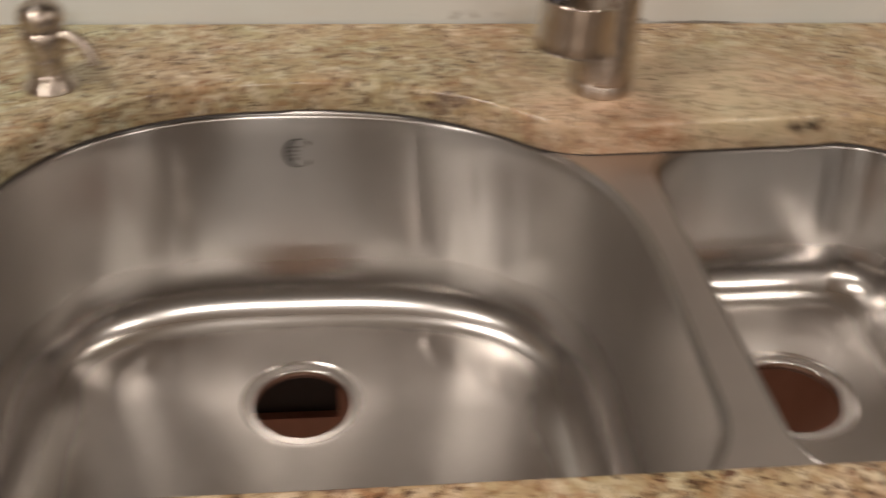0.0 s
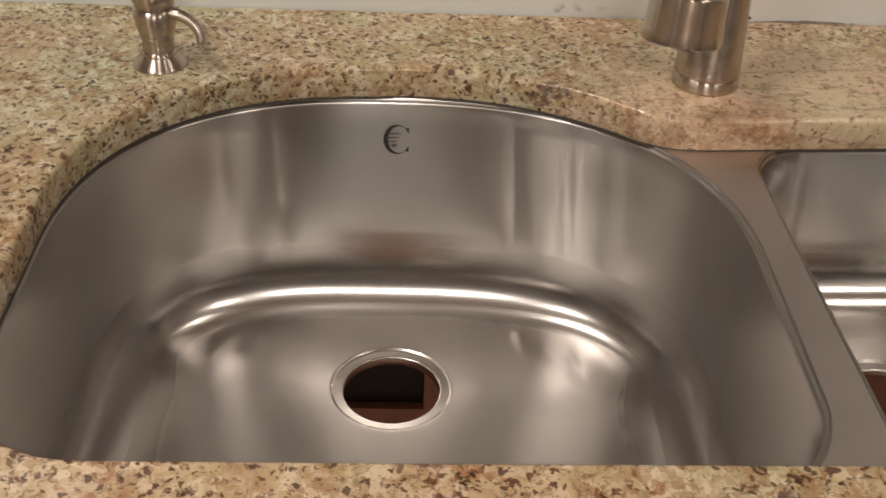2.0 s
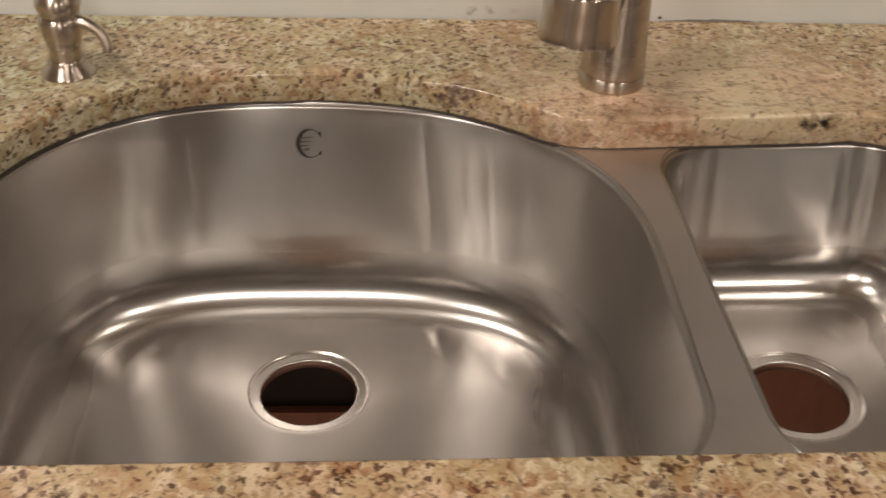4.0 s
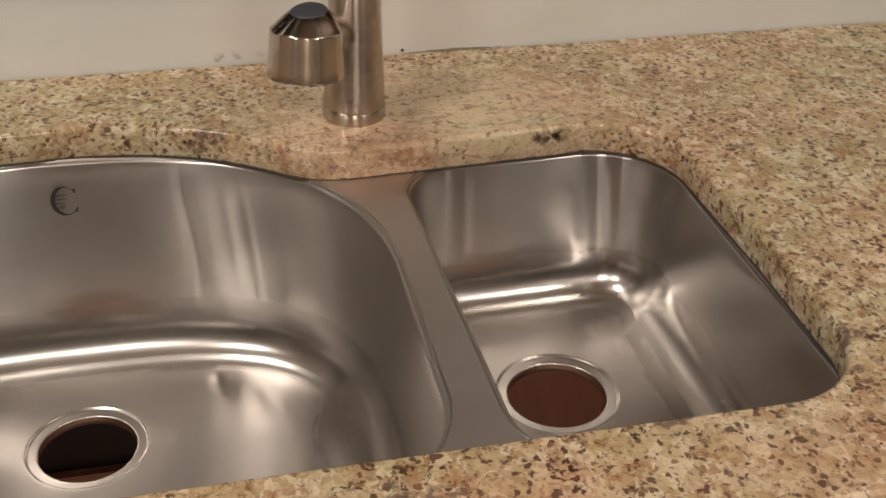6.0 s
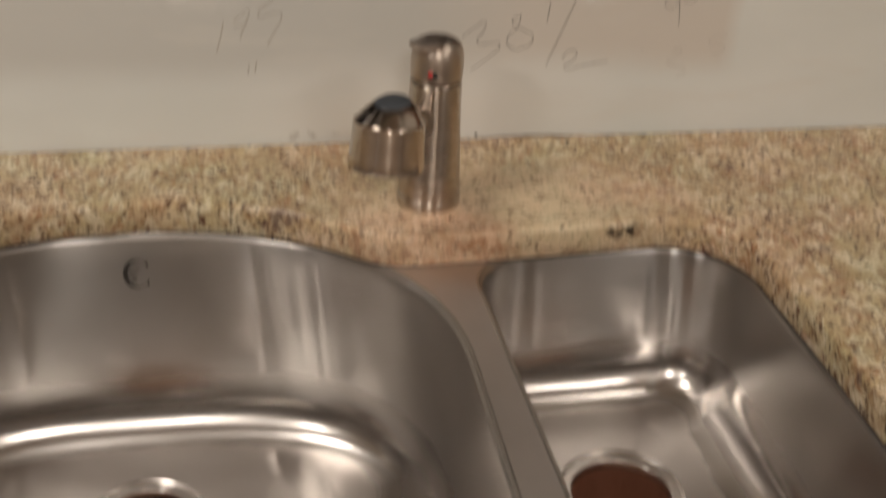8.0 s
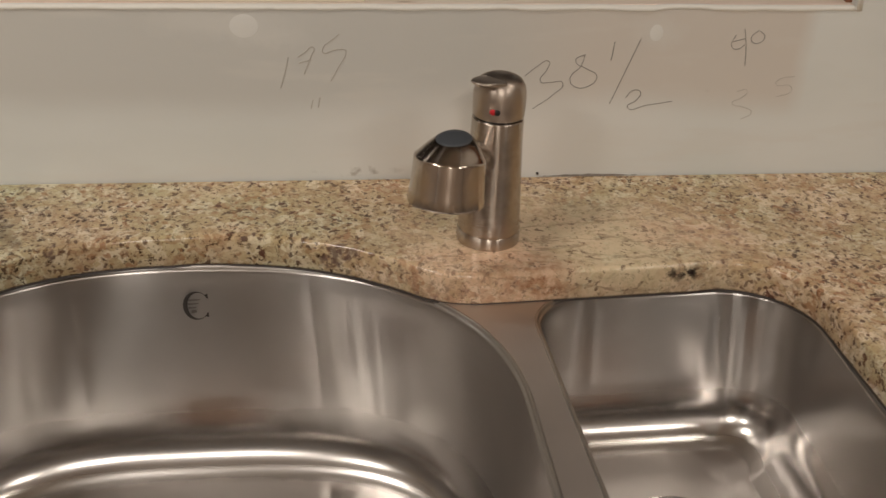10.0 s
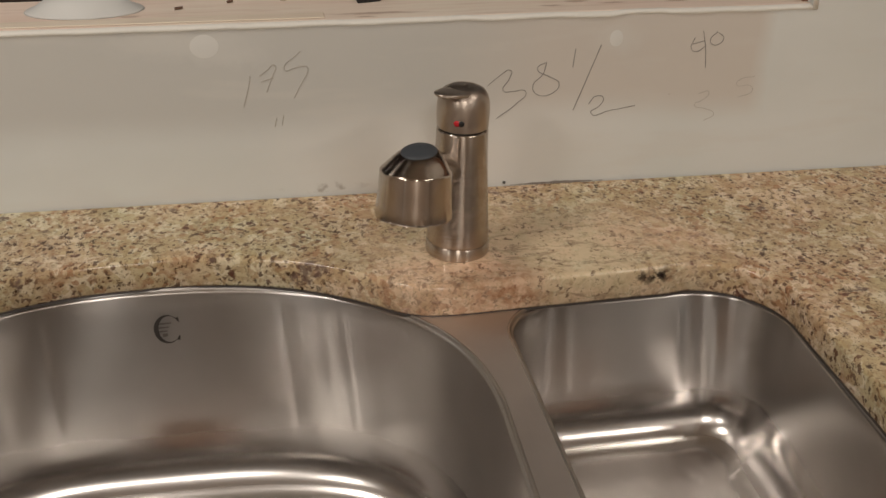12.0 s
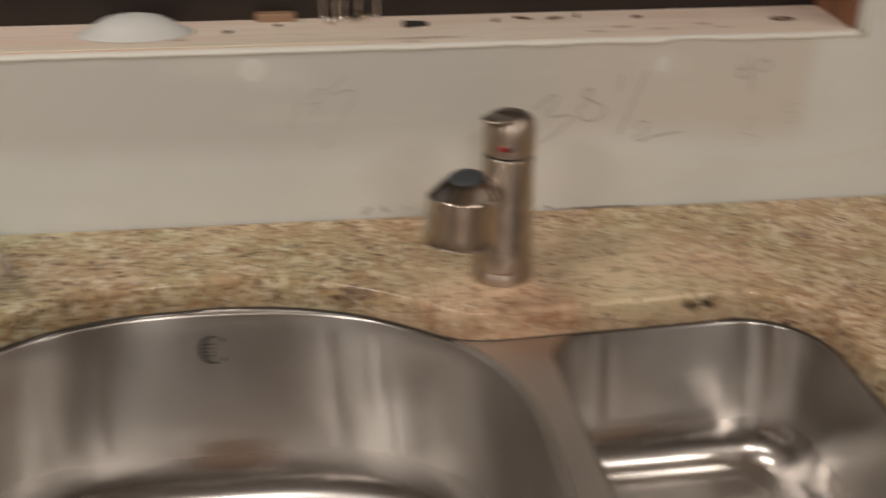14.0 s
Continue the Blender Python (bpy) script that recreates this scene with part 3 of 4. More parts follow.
    for _ in range(8):
        eased = sheet.copy()
        eased[9:36] = 0.25 * sheet[8:35] + 0.5 * sheet[9:36] + 0.25 * sheet[10:37]
        sheet = eased
    rows = [ring(bm, r) for r in sheet]
    # v runs 0 to 1 down the wall, to 2 round the foot, to 3 over the floor, to 4 in the drain seat
    uv = bm.loops.layers.uv.new("UVMap")
    v = 0.0
    zones = [16, 12, 60, 8]
    steps = [1 / z for z in zones for _ in range(z)]
    for a, b, step in zip(rows, rows[1:], steps):
        for i in range(n):
            j = (i + 1) % n
            f = bm.faces.new((a[i], a[j], b[j], b[i]))
            f.smooth = True
            for lp, q in zip(f.loops, ((i, v), (i + 1, v), (i + 1, v + step), (i, v + step))):
                lp[uv].uv = (q[0] * 1.6 / n, q[1])
        v += step
    ob = part("bowl", bm, STEEL, sink, label, at=(drain[0], drain[1] - 0.03, floor))
    mod = ob.modifiers.new("sheet", "SOLIDIFY")
    mod.thickness, mod.offset = 0.0012, -1
    return ob


# stretch marks beside the drain, the same on both sides
STRETCH = [(-0.147, -0.024, 0.022, 0.006, 92, 0.0011), (-0.100, -0.066, 0.036, 0.008, 98, 0.0017), (-0.058, -0.040, 0.022, 0.007, 112, 0.0011), (-0.124, -0.036, 0.020, 0.010, 90, -0.0011), (-0.078, -0.055, 0.020, 0.010, 102, -0.0009), (-0.045, -0.110, 0.045, 0.012, 115, 0.0009)]
big = bowl(*BIG, 0.058, 0.00025, 0.030, 0.004, False, [(-0.388, 0.0005, 0.010), (-0.385, 0.00015, 0.0035), (-0.430, 0.0004, 0.006), (-0.160, 0.0007, 0.010), (-0.163, 0.00035, 0.0035), (-0.124, 0.0004, 0.005), (-0.106, 0.0003, 0.0035), (-0.075, 0.0007, 0.009)],
           [(x, y, ln, wd, tn, 1.6 * h) for bx, y, ln, wd, bt, h in STRETCH for x, tn in ((bx, bt), (-0.54 - bx, 180 - bt))])
small = bowl(*SMALL, 0.046, 0.0, 0.012, 0.0015, True, [(0.205, 0.0006, 0.007), (0.222, 0.0003, 0.0035), (0.236, 0.0004, 0.004), (0.095, 0.0005, 0.006)],
             [(0.225, -0.088, 0.016, 0.006, 75, 0.0007), (0.206, -0.096, 0.016, 0.006, 110, 0.0006), (0.163, -0.105, 0.012, 0.008, 95, 0.0003), (0.236, -0.120, 0.022, 0.008, 50, 0.0006)])

# dark bead of sealant under the granite lip
bm = bmesh.new()
o = inset(hole, -0.0015)
a = ring(bm, [(x, y, TOP - SLAB + 0.0008) for x, y in o])
b = ring(bm, [(x, y, RIM_Z - 0.0012) for x, y in inset(hole, -0.0005)])
strip(bm, a, b)
tagged(part("sealant_bead", bm, SEALANT, None, "thin dark sealant bead between granite and sink"), category="sealant")

# letter mark etched in the back of the big bowl
bm = bmesh.new()


def mark_at(u, v):
    x = MIDX + 0.0055 + u
    return Vector((x, d_back(x, 0.2598) - 0.0028, 0.8385 + v))


outer = [mark_at(0.0125 * math.cos(radians(a)), 0.0155 * math.sin(radians(a))) for a in range(42, 319, 6)]
inner = [mark_at(0.0018 + 0.0100 * math.cos(radians(a)), 0.0141 * math.sin(radians(a))) for a in range(42, 319, 6)]
ov, iv = ring(bm, outer), ring(bm, inner)
for i in range(len(ov) - 1):
    bm.faces.new((ov[i], ov[i + 1], iv[i + 1], iv[i]))
for sgn in (1, -1):
    bm.faces.new(ring(bm, [mark_at(0.0080, sgn * 0.0118), mark_at(0.0108, sgn * 0.0128), mark_at(0.0112, sgn * 0.0070), mark_at(0.0098, sgn * 0.0080)]))
part("etched_mark", bm, ETCH, big, "dark etched curved emblem")
bm = bmesh.new()
for u0, v0, w, h in ((-0.007, 0.0050, 0.011, 0.0022), (-0.008, 0.0008, 0.010, 0.0020), (-0.008, -0.0034, 0.008, 0.0020), (-0.005, -0.0085, 0.005, 0.0040)):
    bm.faces.new(ring(bm, [mark_at(u0, v0), mark_at(u0 + w, v0 + 0.001), mark_at(u0 + w, v0 + h), mark_at(u0, v0 + h)]))
part("etched_shading", bm, ETCH2, big, "greyish etched shading in the emblem")

# ---- tap ----
TAPX, TAPY, TAPK = 0.003, 0.027, 0.93
tap = empty("kitchen_tap", (TAPX, TAPY, TOP), "brushed nickel single lever pull-out kitchen tap", "tap")
tilt = pose(TAPX, TAPY, TOP, 0, 1.5, 0) @ Matrix.Diagonal((1.03, 1.03, TAPK, 1))
bm = bmesh.new()
lathe(bm, [(0.0, 0), (0.0286, 0), (0.0288, 0.0012), (0.0284, 0.0118), (0.0279, 0.0124)], tilt, 64)
part("base_ring", bm, NICKEL, tap, "brushed nickel base ring", at=(TAPX, TAPY, TOP))
bm = bmesh.new()
lathe(bm, [(0.0272, 0.0122), (0.0280, 0.0130), (0.0279, 0.016), (0.0262, 0.045), (0.0245, 0.075), (0.0231, 0.105), (0.0225, 0.1285), (0.0221, 0.1298), (0.0, 0.1299)], tilt, 64)
part("column", bm, NICKEL, tap, at=(TAPX, TAPY, TOP))
bm = bmesh.new()
lathe(bm, [(0.0206, 0.1295), (0.0206, 0.1325)], tilt, 48)
part("joint", bm, BLACK, tap, "dark gap under the lever cap", at=(TAPX, TAPY, TOP))
SPOUT = Vector((-0.50, -0.866, 0))
ARMS = math.degrees(math.atan2(SPOUT.y, SPOUT.x))
# lever cap: a dome drawn out into a lip over the front
bm = bmesh.new()
lathe(bm, [(0.0, 0.132), (0.0216, 0.132), (0.0225, 0.1330), (0.0229, 0.143), (0.0229, 0.151), (0.0224, 0.157), (0.0209, 0.1630), (0.0183, 0.1677), (0.0140, 0.1704), (0.0085, 0.1718), (0.0, 0.1721)], tilt, 64)
lip = tilt @ pose(0, 0, 0, 0, 0, ARMS - 14) @ pose(0.0150, 0, 0.1690, 0, -9, 0)
rows = []
for k in range(13):
    a = radians(-90 + 15 * k)
    dip = 0.0016 * max(0.0, math.sin(a)) ** 3
    rows.append(ring(bm, [lip @ Vector((0.0225 * math.cos(a) * math.cos(q) * (1.0 if math.cos(q) > 0 else 0.9), 0.0138 * math.cos(a) * math.sin(q), 0.0042 * math.sin(a) - dip)) for q in (2 * math.pi * i / 40 for i in range(40))]))
for p, q in zip(rows, rows[1:]):
    strip(bm, p, q)
lever = part("lever", bm, LEVER, tap, "domed lever cap with a projecting lip", at=(TAPX, TAPY, TOP))
for dx, mat, lab in ((-1.4, RED, "red hot dot"), (1.4, BLACK, "dark cold dot")):
    bm = bmesh.new()
    turn = pose(0, 0, 0, 0, 0, ARMS + 12 + dx * 3)
    m = tilt @ turn @ pose(0.0227, 0, 0.1425, 0, 90, 0)
    lathe(bm, [(0.0031, -0.0006), (0.0030, 0.0004), (0.0018, 0.0009), (0.0, 0.001)], m, 16)
    part("indicator_dot", bm, mat, lever, lab)
# arm and spray head
HEAD = Vector((-0.0515, -0.080, TOP + 0.0890))
bm = bmesh.new()
p0, p1 = Vector((-0.004, TAPY - 0.006, TOP + 0.078)), HEAD + Vector((0.006, 0.010, 0.032))
tube(bm, [p0 + (p1 - p0) * u + Vector((0, 0, 0.006 * math.sin(math.pi * u))) for u in (0, 0.2, 0.4, 0.6, 0.8, 1.0)], [0.0125, 0.013, 0.0138, 0.0145, 0.0155, 0.016], 40)
part("arm", bm, NICKEL, tap, "short rising spout arm", smooth=True, at=(TAPX, TAPY, TOP))
bm = bmesh.new()
hm = pose(*HEAD, 0, 0, ARMS) @ pose(0, 0, 0, 0, -8, 0)


def lean(z):
    """How far the hood leans back to the column at height z."""
    return 0.0125 * max(0.0, (z - 0.0394) / 0.0181)


rows = []
for r, z in ((0.024, 0.002), (0.0290, 0.0), (0.0314, 0.0004), (0.0318, 0.002), (0.0308, 0.011), (0.0299, 0.023), (0.0294, 0.0375), (0.0291, 0.0388), (0.0282, 0.0394), (0.0255, 0.0425), (0.0222, 0.0463), (0.0185, 0.0500), (0.0145, 0.0530), (0.0100, 0.0553), (0.0055, 0.0567), (0.0, 0.0572)):
    pts = []
    for q in range(56):
        a = 2 * math.pi * q / 56
        pts.append(hm @ Vector((r * math.cos(a) - lean(z), r * math.sin(a), z)))
    rows.append(ring(bm, pts))
for a, b in zip(rows, rows[1:]):
    strip(bm, a, b)
head = part("spray_head", bm, BELL, tap, "bell-shaped pull-out spray head", at=tuple(HEAD))
bm = bmesh.new()
lathe(bm, [(0.0, 0.0015), (0.0245, 0.0015), (0.0262, -0.0012), (0.0285, 0.0002)], hm, 48)
part("nozzle", bm, BLACK, head, "black nozzle face")
bm = bmesh.new()
rows = []
for u, lift in ((1.0, -0.001), (0.97, 0.0004), (0.85, 0.0006), (0.5, 0.0006), (0.0, 0.0006)):
    pts = []
    for q in range(40):
        a = 2 * math.pi * q / 40
        x, y = 0.0040 + 0.0150 * u * math.cos(a), 0.0150 * u * math.sin(a)
        rr = math.hypot(x, y)
        z = np.interp(rr, [0, 0.0055, 0.0100, 0.0145, 0.0185, 0.0222], [0.0572, 0.0567, 0.0553, 0.0530, 0.0500, 0.0463])
        pts.append(hm @ Vector((x - lean(z), y, z + lift)))
    rows.append(ring(bm, pts))
for a, b in zip(rows, rows[1:]):
    strip(bm, a, b)
part("button", bm, RUBBER, head, "blue-grey rubber spray button")

# ---- soap dispenser ----
soap = empty("soap_dispenser", (-0.479, 0.036, TOP), "brushed nickel soap dispenser standing on the granite", "soap dispenser")
sm = pose(-0.479, 0.036, TOP) @ Matrix.Diagonal((1, 1, 0.80, 1))
bm = bmesh.new()
lathe(bm, [(0.0, 0), (0.0238, 0), (0.0240, 0.0012), (0.0230, 0.0025), (0.0165, 0.0125), (0.0158, 0.0140), (0.0160, 0.0150), (0.0150, 0.0158), (0.0152, 0.0170), (0.0140, 0.0178)], sm, 56)
part("flange", bm, NICKEL, soap, "flared base flange", at=(-0.479, 0.036, TOP))
bm = bmesh.new()
lathe(bm, [(0.0138, 0.0172), (0.0140, 0.0300), (0.0143, 0.0322), (0.0152, 0.0330), (0.0152, 0.0340), (0.0147, 0.0350), (0.0163, 0.0420), (0.0180, 0.0500), (0.0190, 0.0580), (0.0188, 0.0630), (0.0170, 0.0665), (0.0150, 0.0680)], sm, 56)
part("body", bm, NICKEL, soap, "urn-shaped body", at=(-0.479, 0.036, TOP))
bm = bmesh.new()
lathe(bm, [(0.0140, 0.0675), (0.0165, 0.0690), (0.0172, 0.0705), (0.0165, 0.0720), (0.0182, 0.0745), (0.0195, 0.0800), (0.0190, 0.0860), (0.0165, 0.0910), (0.0110, 0.0945), (0.0, 0.0955)], sm, 56)
part("pump_head", bm, NICKEL, soap, "rounded pump head", at=(-0.479, 0.036, TOP))
bm = bmesh.new()
path = []
for i in range(13):
    a = radians(92 - 97 * i / 12)
    path.append((-0.479 + 0.016 + 0.0250 * math.cos(a), 0.036 - 0.006 - 0.012 * i / 12, TOP + 0.0290 + 0.0215 * math.sin(a)))
path = [(-0.474, 0.034, TOP + 0.0505)] + path
tube(bm, path, [0.0056] + [0.0054 - 0.0016 * i / 12 for i in range(13)], 20)
part("nozzle", bm, NICKEL, soap, "curved outlet pipe", smooth=True, at=(-0.479, 0.036, TOP))

# ---- pencil figures on the wall ----


def strokes(name, lines, label, w=0.0009, lead=PENCIL):
    """Figures drawn by hand: each line a soft path of (x, z) on the wall."""
    note = empty(name, (lines[0][0][0], WALLY, lines[0][0][1]), label, "pencil note", "pencil notes on the wall")
    for line in lines:
        cu = bpy.data.curves.new("stroke", "CURVE")
        cu.dimensions, cu.bevel_depth, cu.bevel_resolution, cu.resolution_u = "3D", w, 1, 6
        sp = cu.splines.new("BEZIER")
        sp.bezier_points.add(len(line) - 1)
        for bp, (x, z) in zip(sp.bezier_points, line):
            bp.co = (x, WALLY - 0.0001, z)
            bp.handle_left_type = bp.handle_right_type = "AUTO"
        cu.materials.append(lead)
        tmp = new("stroke_path", cu)
        me = bpy.data.meshes.new_from_object(tmp.evaluated_get(bpy.context.evaluated_depsgraph_get()))
        bpy.data.objects.remove(tmp)
        ob = new("stroke", me)
        ob.parent = note
        ob.location = -note.location


strokes("pencil_note", [[(-0.179, 1.04), (-0.181, 1.03), (-0.184, 1.019), (-0.187, 1.009)], [(-0.17, 1.04), (-0.163, 1.045), (-0.155, 1.05), (-0.157, 1.041), (-0.161, 1.031), (-0.164, 1.023)], [(-0.169, 1.034), (-0.162, 1.036), (-0.157, 1.037)], [(-0.13, 1.063), (-0.137, 1.057), (-0.144, 1.052)], [(-0.144, 1.052), (-0.146, 1.046), (-0.144, 1.044), (-0.138, 1.046), (-0.129, 1.048), (-0.124, 1.047), (-0.124, 1.042), (-0.13, 1.031), (-0.138, 1.016)], [(-0.149, 0.999), (-0.151, 0.988)], [(-0.156, 0.996), (-0.158, 0.987)]], "faint grey pencil figures 175 on the wall", 0.0005, FAINT)
strokes("pencil_note", [[(0.054, 1.020), (0.066, 1.030), (0.077, 1.035), (0.076, 1.027), (0.070, 1.014), (0.080, 1.013), (0.093, 1.012), (0.084, 1.000), (0.064, 0.985)], [(0.113, 1.042), (0.104, 1.036), (0.116, 1.027), (0.127, 1.019), (0.120, 1.009), (0.104, 1.009), (0.100, 1.018), (0.110, 1.030), (0.113, 1.042)], [(0.142, 1.055), (0.140, 1.036)], [(0.168, 1.058), (0.156, 1.025), (0.143, 0.990)], [(0.159, 0.996), (0.166, 1.004), (0.174, 1.002), (0.170, 0.993), (0.162, 0.986), (0.182, 0.988), (0.208, 0.992)]], "grey pencil figures 38 1/2 on the wall", 0.0004)
strokes("pencil_note", [[(0.265, 1.062), (0.262, 1.050), (0.268, 1.047), (0.276, 1.052)], [(0.263, 1.055), (0.275, 1.058)], [(0.273, 1.068), (0.277, 1.050), (0.279, 1.030)], [(0.288, 1.067), (0.281, 1.058), (0.287, 1.053), (0.295, 1.060), (0.289, 1.066)]], "grey pencil figures 40 on the wall", 0.00038)
strokes("pencil_note", [[(0.275, 1.002), (0.286, 1.003), (0.279, 0.994), (0.272, 0.990), (0.284, 0.985), (0.294, 0.979), (0.284, 0.972)], [(0.334, 1.018), (0.318, 1.015), (0.315, 1.010), (0.330, 1.008), (0.333, 1.003), (0.318, 0.996)], [(0.2425, 1.003), (0.245, 1.0025)]], "very faint pencil figures 3 5 on the wall", 0.00025, FAINT)

bm = bmesh.new()
rows = []
for i in range(41):
    x = 0.080 + 0.10 * i / 40
    w = max(0.0, 0.0020 * math.sin(math.pi * i / 40) + 0.0016 * noise.noise((x * 120, 2, 7)))
    rows.append(ring(bm, [(x, WALLY - 0.0004 - w, TOP + 0.0002), (x, WALLY - 0.0003 - w * 0.5, TOP + 0.0002 + w * 0.7), (x, WALLY + 0.001, TOP + 0.0002 + w)]))
for a, b in zip(rows, rows[1:]):
    for i in range(2):
        bm.faces.new((a[i], a[i + 1], b[i + 1], b[i]))
tagged(part("mortar_smear", bm, MORTAR, None, "grey mortar smear in the joint of wall and worktop"), category="mortar")
bm = bmesh.new()
bmesh.ops.create_icosphere(bm, subdivisions=2, radius=0.0016, matrix=pose(0.074, WALLY - 0.0005, TOP + 0.0035))
tagged(part("grit_speck", bm, BLACK, None, "small black speck of grit against the wall"), category="speck")

# filler dabs over screw heads, and skim patches
for x, z, rx, rz in ((-0.220, 1.071, 0.0135, 0.0115), (0.183, 1.064, 0.0068, 0.0085)):
    bm = bmesh.new()
    m = pose(x, WALLY, z, 90, 0, 0) @ Matrix.Diagonal((rx, rz, 1, 1))
    lathe(bm, [(1.06, -0.0001), (1.0, 0.0), (0.6, 0.0002), (0, 0.0003)], m, 32)
    part("filler_dab", bm, FILLER, wall, "round white filler dab")

# ---- window opening: raw sill, torn board edge, jamb, dark frame ----
sill = structure("window_sill", boxed(-1.1, 0.385, WALLY + 0.004, 0.262, SILL - 0.02, SILL + 0.004), PINE, "raw pale pine sill board in the window opening", "sill")
soften(sill, 0.0015)
bm = bmesh.new()
rows = []
for i in range(121):
    x = -1.1 + 1.488 * i / 120
    w = 0.0016 * noise.noise((x * 23, 1, 0)) + 0.0008 * noise.noise((x * 90, 4, 0)) + (0.0016 if 0.186 < x < 0.235 else -0.0010 if 0.150 < x <= 0.186 else 0.0)
    rows.append(ring(bm, [(x, WALLY - 0.0015 + w * 0.3, SILL - 0.0002 + w), (x, WALLY - 0.0010, SILL + 0.0020 + w * 0.8), (x, WALLY + 0.0025, SILL + 0.0043 + w * 0.6), (x, WALLY + 0.008, SILL + 0.001), (x, WALLY + 0.004, SILL - 0.004)]))
for a, b in zip(rows, rows[1:]):
    strip(bm, a, b)
bm.faces.new(rows[0])
bm.faces.new(rows[-1])
tagged(part("board_edge", bm, PAPER, None, "torn whitish drywall edge along the sill"), category="trim", kind="structure")
structure("window_jamb", boxed(0.379, 0.3848, WALLY + 0.012, 0.262, SILL + 0.0042, 2.1), JAMB, "red-brown wooden jamb beside the sill", "jamb")
frame_ob = structure("window_frame", boxed(-1.1, 0.385, 0.2625, 0.299, SILL - 0.02, SILL + 0.09), DARKWOOD, "dark brown window frame rail behind the sill", "window")
structure("window_pane", boxed(-1.1, 0.385, 0.275, 0.281, SILL + 0.09, 2.1), GLASS, "dark window pane at night", "window")

STRIP = timber("pale_pine_strip", (0.84, 0.765, 0.645), (0.78, 0.66, 0.53))
strip_ob = structure("sill_strip", boxed(-1.1, -0.105, WALLY + 0.0085, WALLY + 0.026, SILL + 0.0042, SILL + 0.0056), STRIP, "pale cream wood strip along the sill edge", "strip")
soften(strip_ob, 0.001)

# things on the sill
bm = bmesh.new()
prof = [(0.057, 0.0), (0.0555, 0.0012), (0.048, 0.004), (0.039, 0.010), (0.026, 0.0165), (0.010, 0.0195), (0.0, 0.020)]
lathe(bm, prof, pose(-0.334, 0.223, SILL + 0.0043) @ Matrix.Diagonal((1.0, 0.58, 1, 1)), 48, cap0=True)
tagged(part("plastic_lid", bm, PLASTIC, None, "shallow domed milky plastic lid lying on the sill"), category="lid")
bm = bmesh.new()
box(bm, -0.0700, -0.0455, 0.2160, 0.2250, SILL + 0.0042, SILL + 0.0100)
for v in bm.verts:
    if v.co.x > -0.05:
        v.co.y = 0.2212 + (v.co.y - 0.2205) * 0.45
        v.co.z = min(v.co.z, SILL + 0.0085)
chip = part("black_chip", bm, BLACK, None, "small black plastic offcut lying on the pine sill")
chip.data.transform(Matrix.Translation((-0.058, 0.2205, 0)) @ pose(0, 0, 0, 0, 0, 6) @ Matrix.Translation((0.058, -0.2205, 0)))
tagged(soften(chip, 0.001), category="offcut")
bm = bmesh.new()
box(bm, -0.217, -0.178, 0.249, 0.2615, SILL + 0.0042, SILL + 0.0125)
tagged(soften(part("wood_offcut", bm, OFFCUT, None, "small tan wooden offcut at the back of the sill"), 0.001), category="offcut")

for x, y, a, l in ((0.026, 0.231, 60, 0.007), (0.054, 0.236, -35, 0.017), (0.087, 0.233, 15, 0.013), (0.112, 0.241, 75, 0.009), (0.173, 0.230, 10, 0.008), (-0.195, 0.233, 10, 0.006), (-0.244, 0.215, 5, 0.008)):
    bm = bmesh.new()
    box(bm, -l / 2, l / 2, -0.0018, 0.0018, 0, 0.002)
    for v in bm.verts:
        v.co.y *= 0.5 if v.co.x > 0 else 1.0
        v.co.z += 0.001 * (v.co.x > 0)
    bm.transform(pose(x, y, SILL + 0.0041, 0, 0, a))
    tagged(part("wood_chip", bm, CHIP, None, "small brown wood chip lying on the sill"), category="wood chip", group="crumbs on the sill")


def screw(x, y, turn, upright):
    """A loose screw: on its head, or lying on its side."""
    ob = empty("screw", (x, y, SILL + 0.0041), "loose steel screw standing on its head on the sill" if upright else "small loose steel screw lying on the sill", "screw", "loose screws on the sill")
    m = pose(x, y, SILL + 0.0041, 0, 0, turn) if upright else pose(x, y, SILL + 0.0074, 0, 84, turn) @ pose(0, 0, -0.008)
    bm = bmesh.new()
    lathe(bm, [(0.0, 0), (0.0034, 0.0), (0.0036, 0.0008), (0.0017, 0.0032)], m, 16)
    part("screw_head", bm, POLISHED, ob)
    bm = bmesh.new()
    thread = [(0.0017, 0.0030)]
    for k in range(14):
        thread += [(0.0013, 0.0045 + k * 0.0014), (0.0018, 0.0052 + k * 0.0014)]
    lathe(bm, thread + [(0.0, 0.0275)], m, 12)
    part("shank", bm, POLISHED, ob)


for x, y in ((-0.149, 0.2560), (-0.136, 0.2480), (-0.128, 0.2570), (-0.113, 0.2560), (-0.094, 0.2580)):
    screw(x, y, 0, True)
screw(-0.1135, 0.2440, 35, False)
screw(-0.140, 0.2410, 70, False)

# thin brown band lying on the sill
bm = bmesh.new()
rows = []
for k in range(36):
    a = 2 * math.pi * k / 36
    c = Vector((0.3215 + 0.0115 * math.cos(a), 0.209 + 0.0050 * math.sin(a), SILL + 0.0052))
    out = Vector((math.cos(a), math.sin(a), 0))
    rows.append(ring(bm, [c + 0.0010 * (math.cos(b) * out + math.sin(b) * Vector((0, 0, 1))) for b in (2 * math.pi * q / 8 for q in range(8))]))
for a, b in zip(rows, rows[1:] + rows[:1]):
    strip(bm, a, b)
tagged(part("elastic_band", bm, CHIP, None, "thin brown elastic band lying on the pine sill"), category="elastic band")

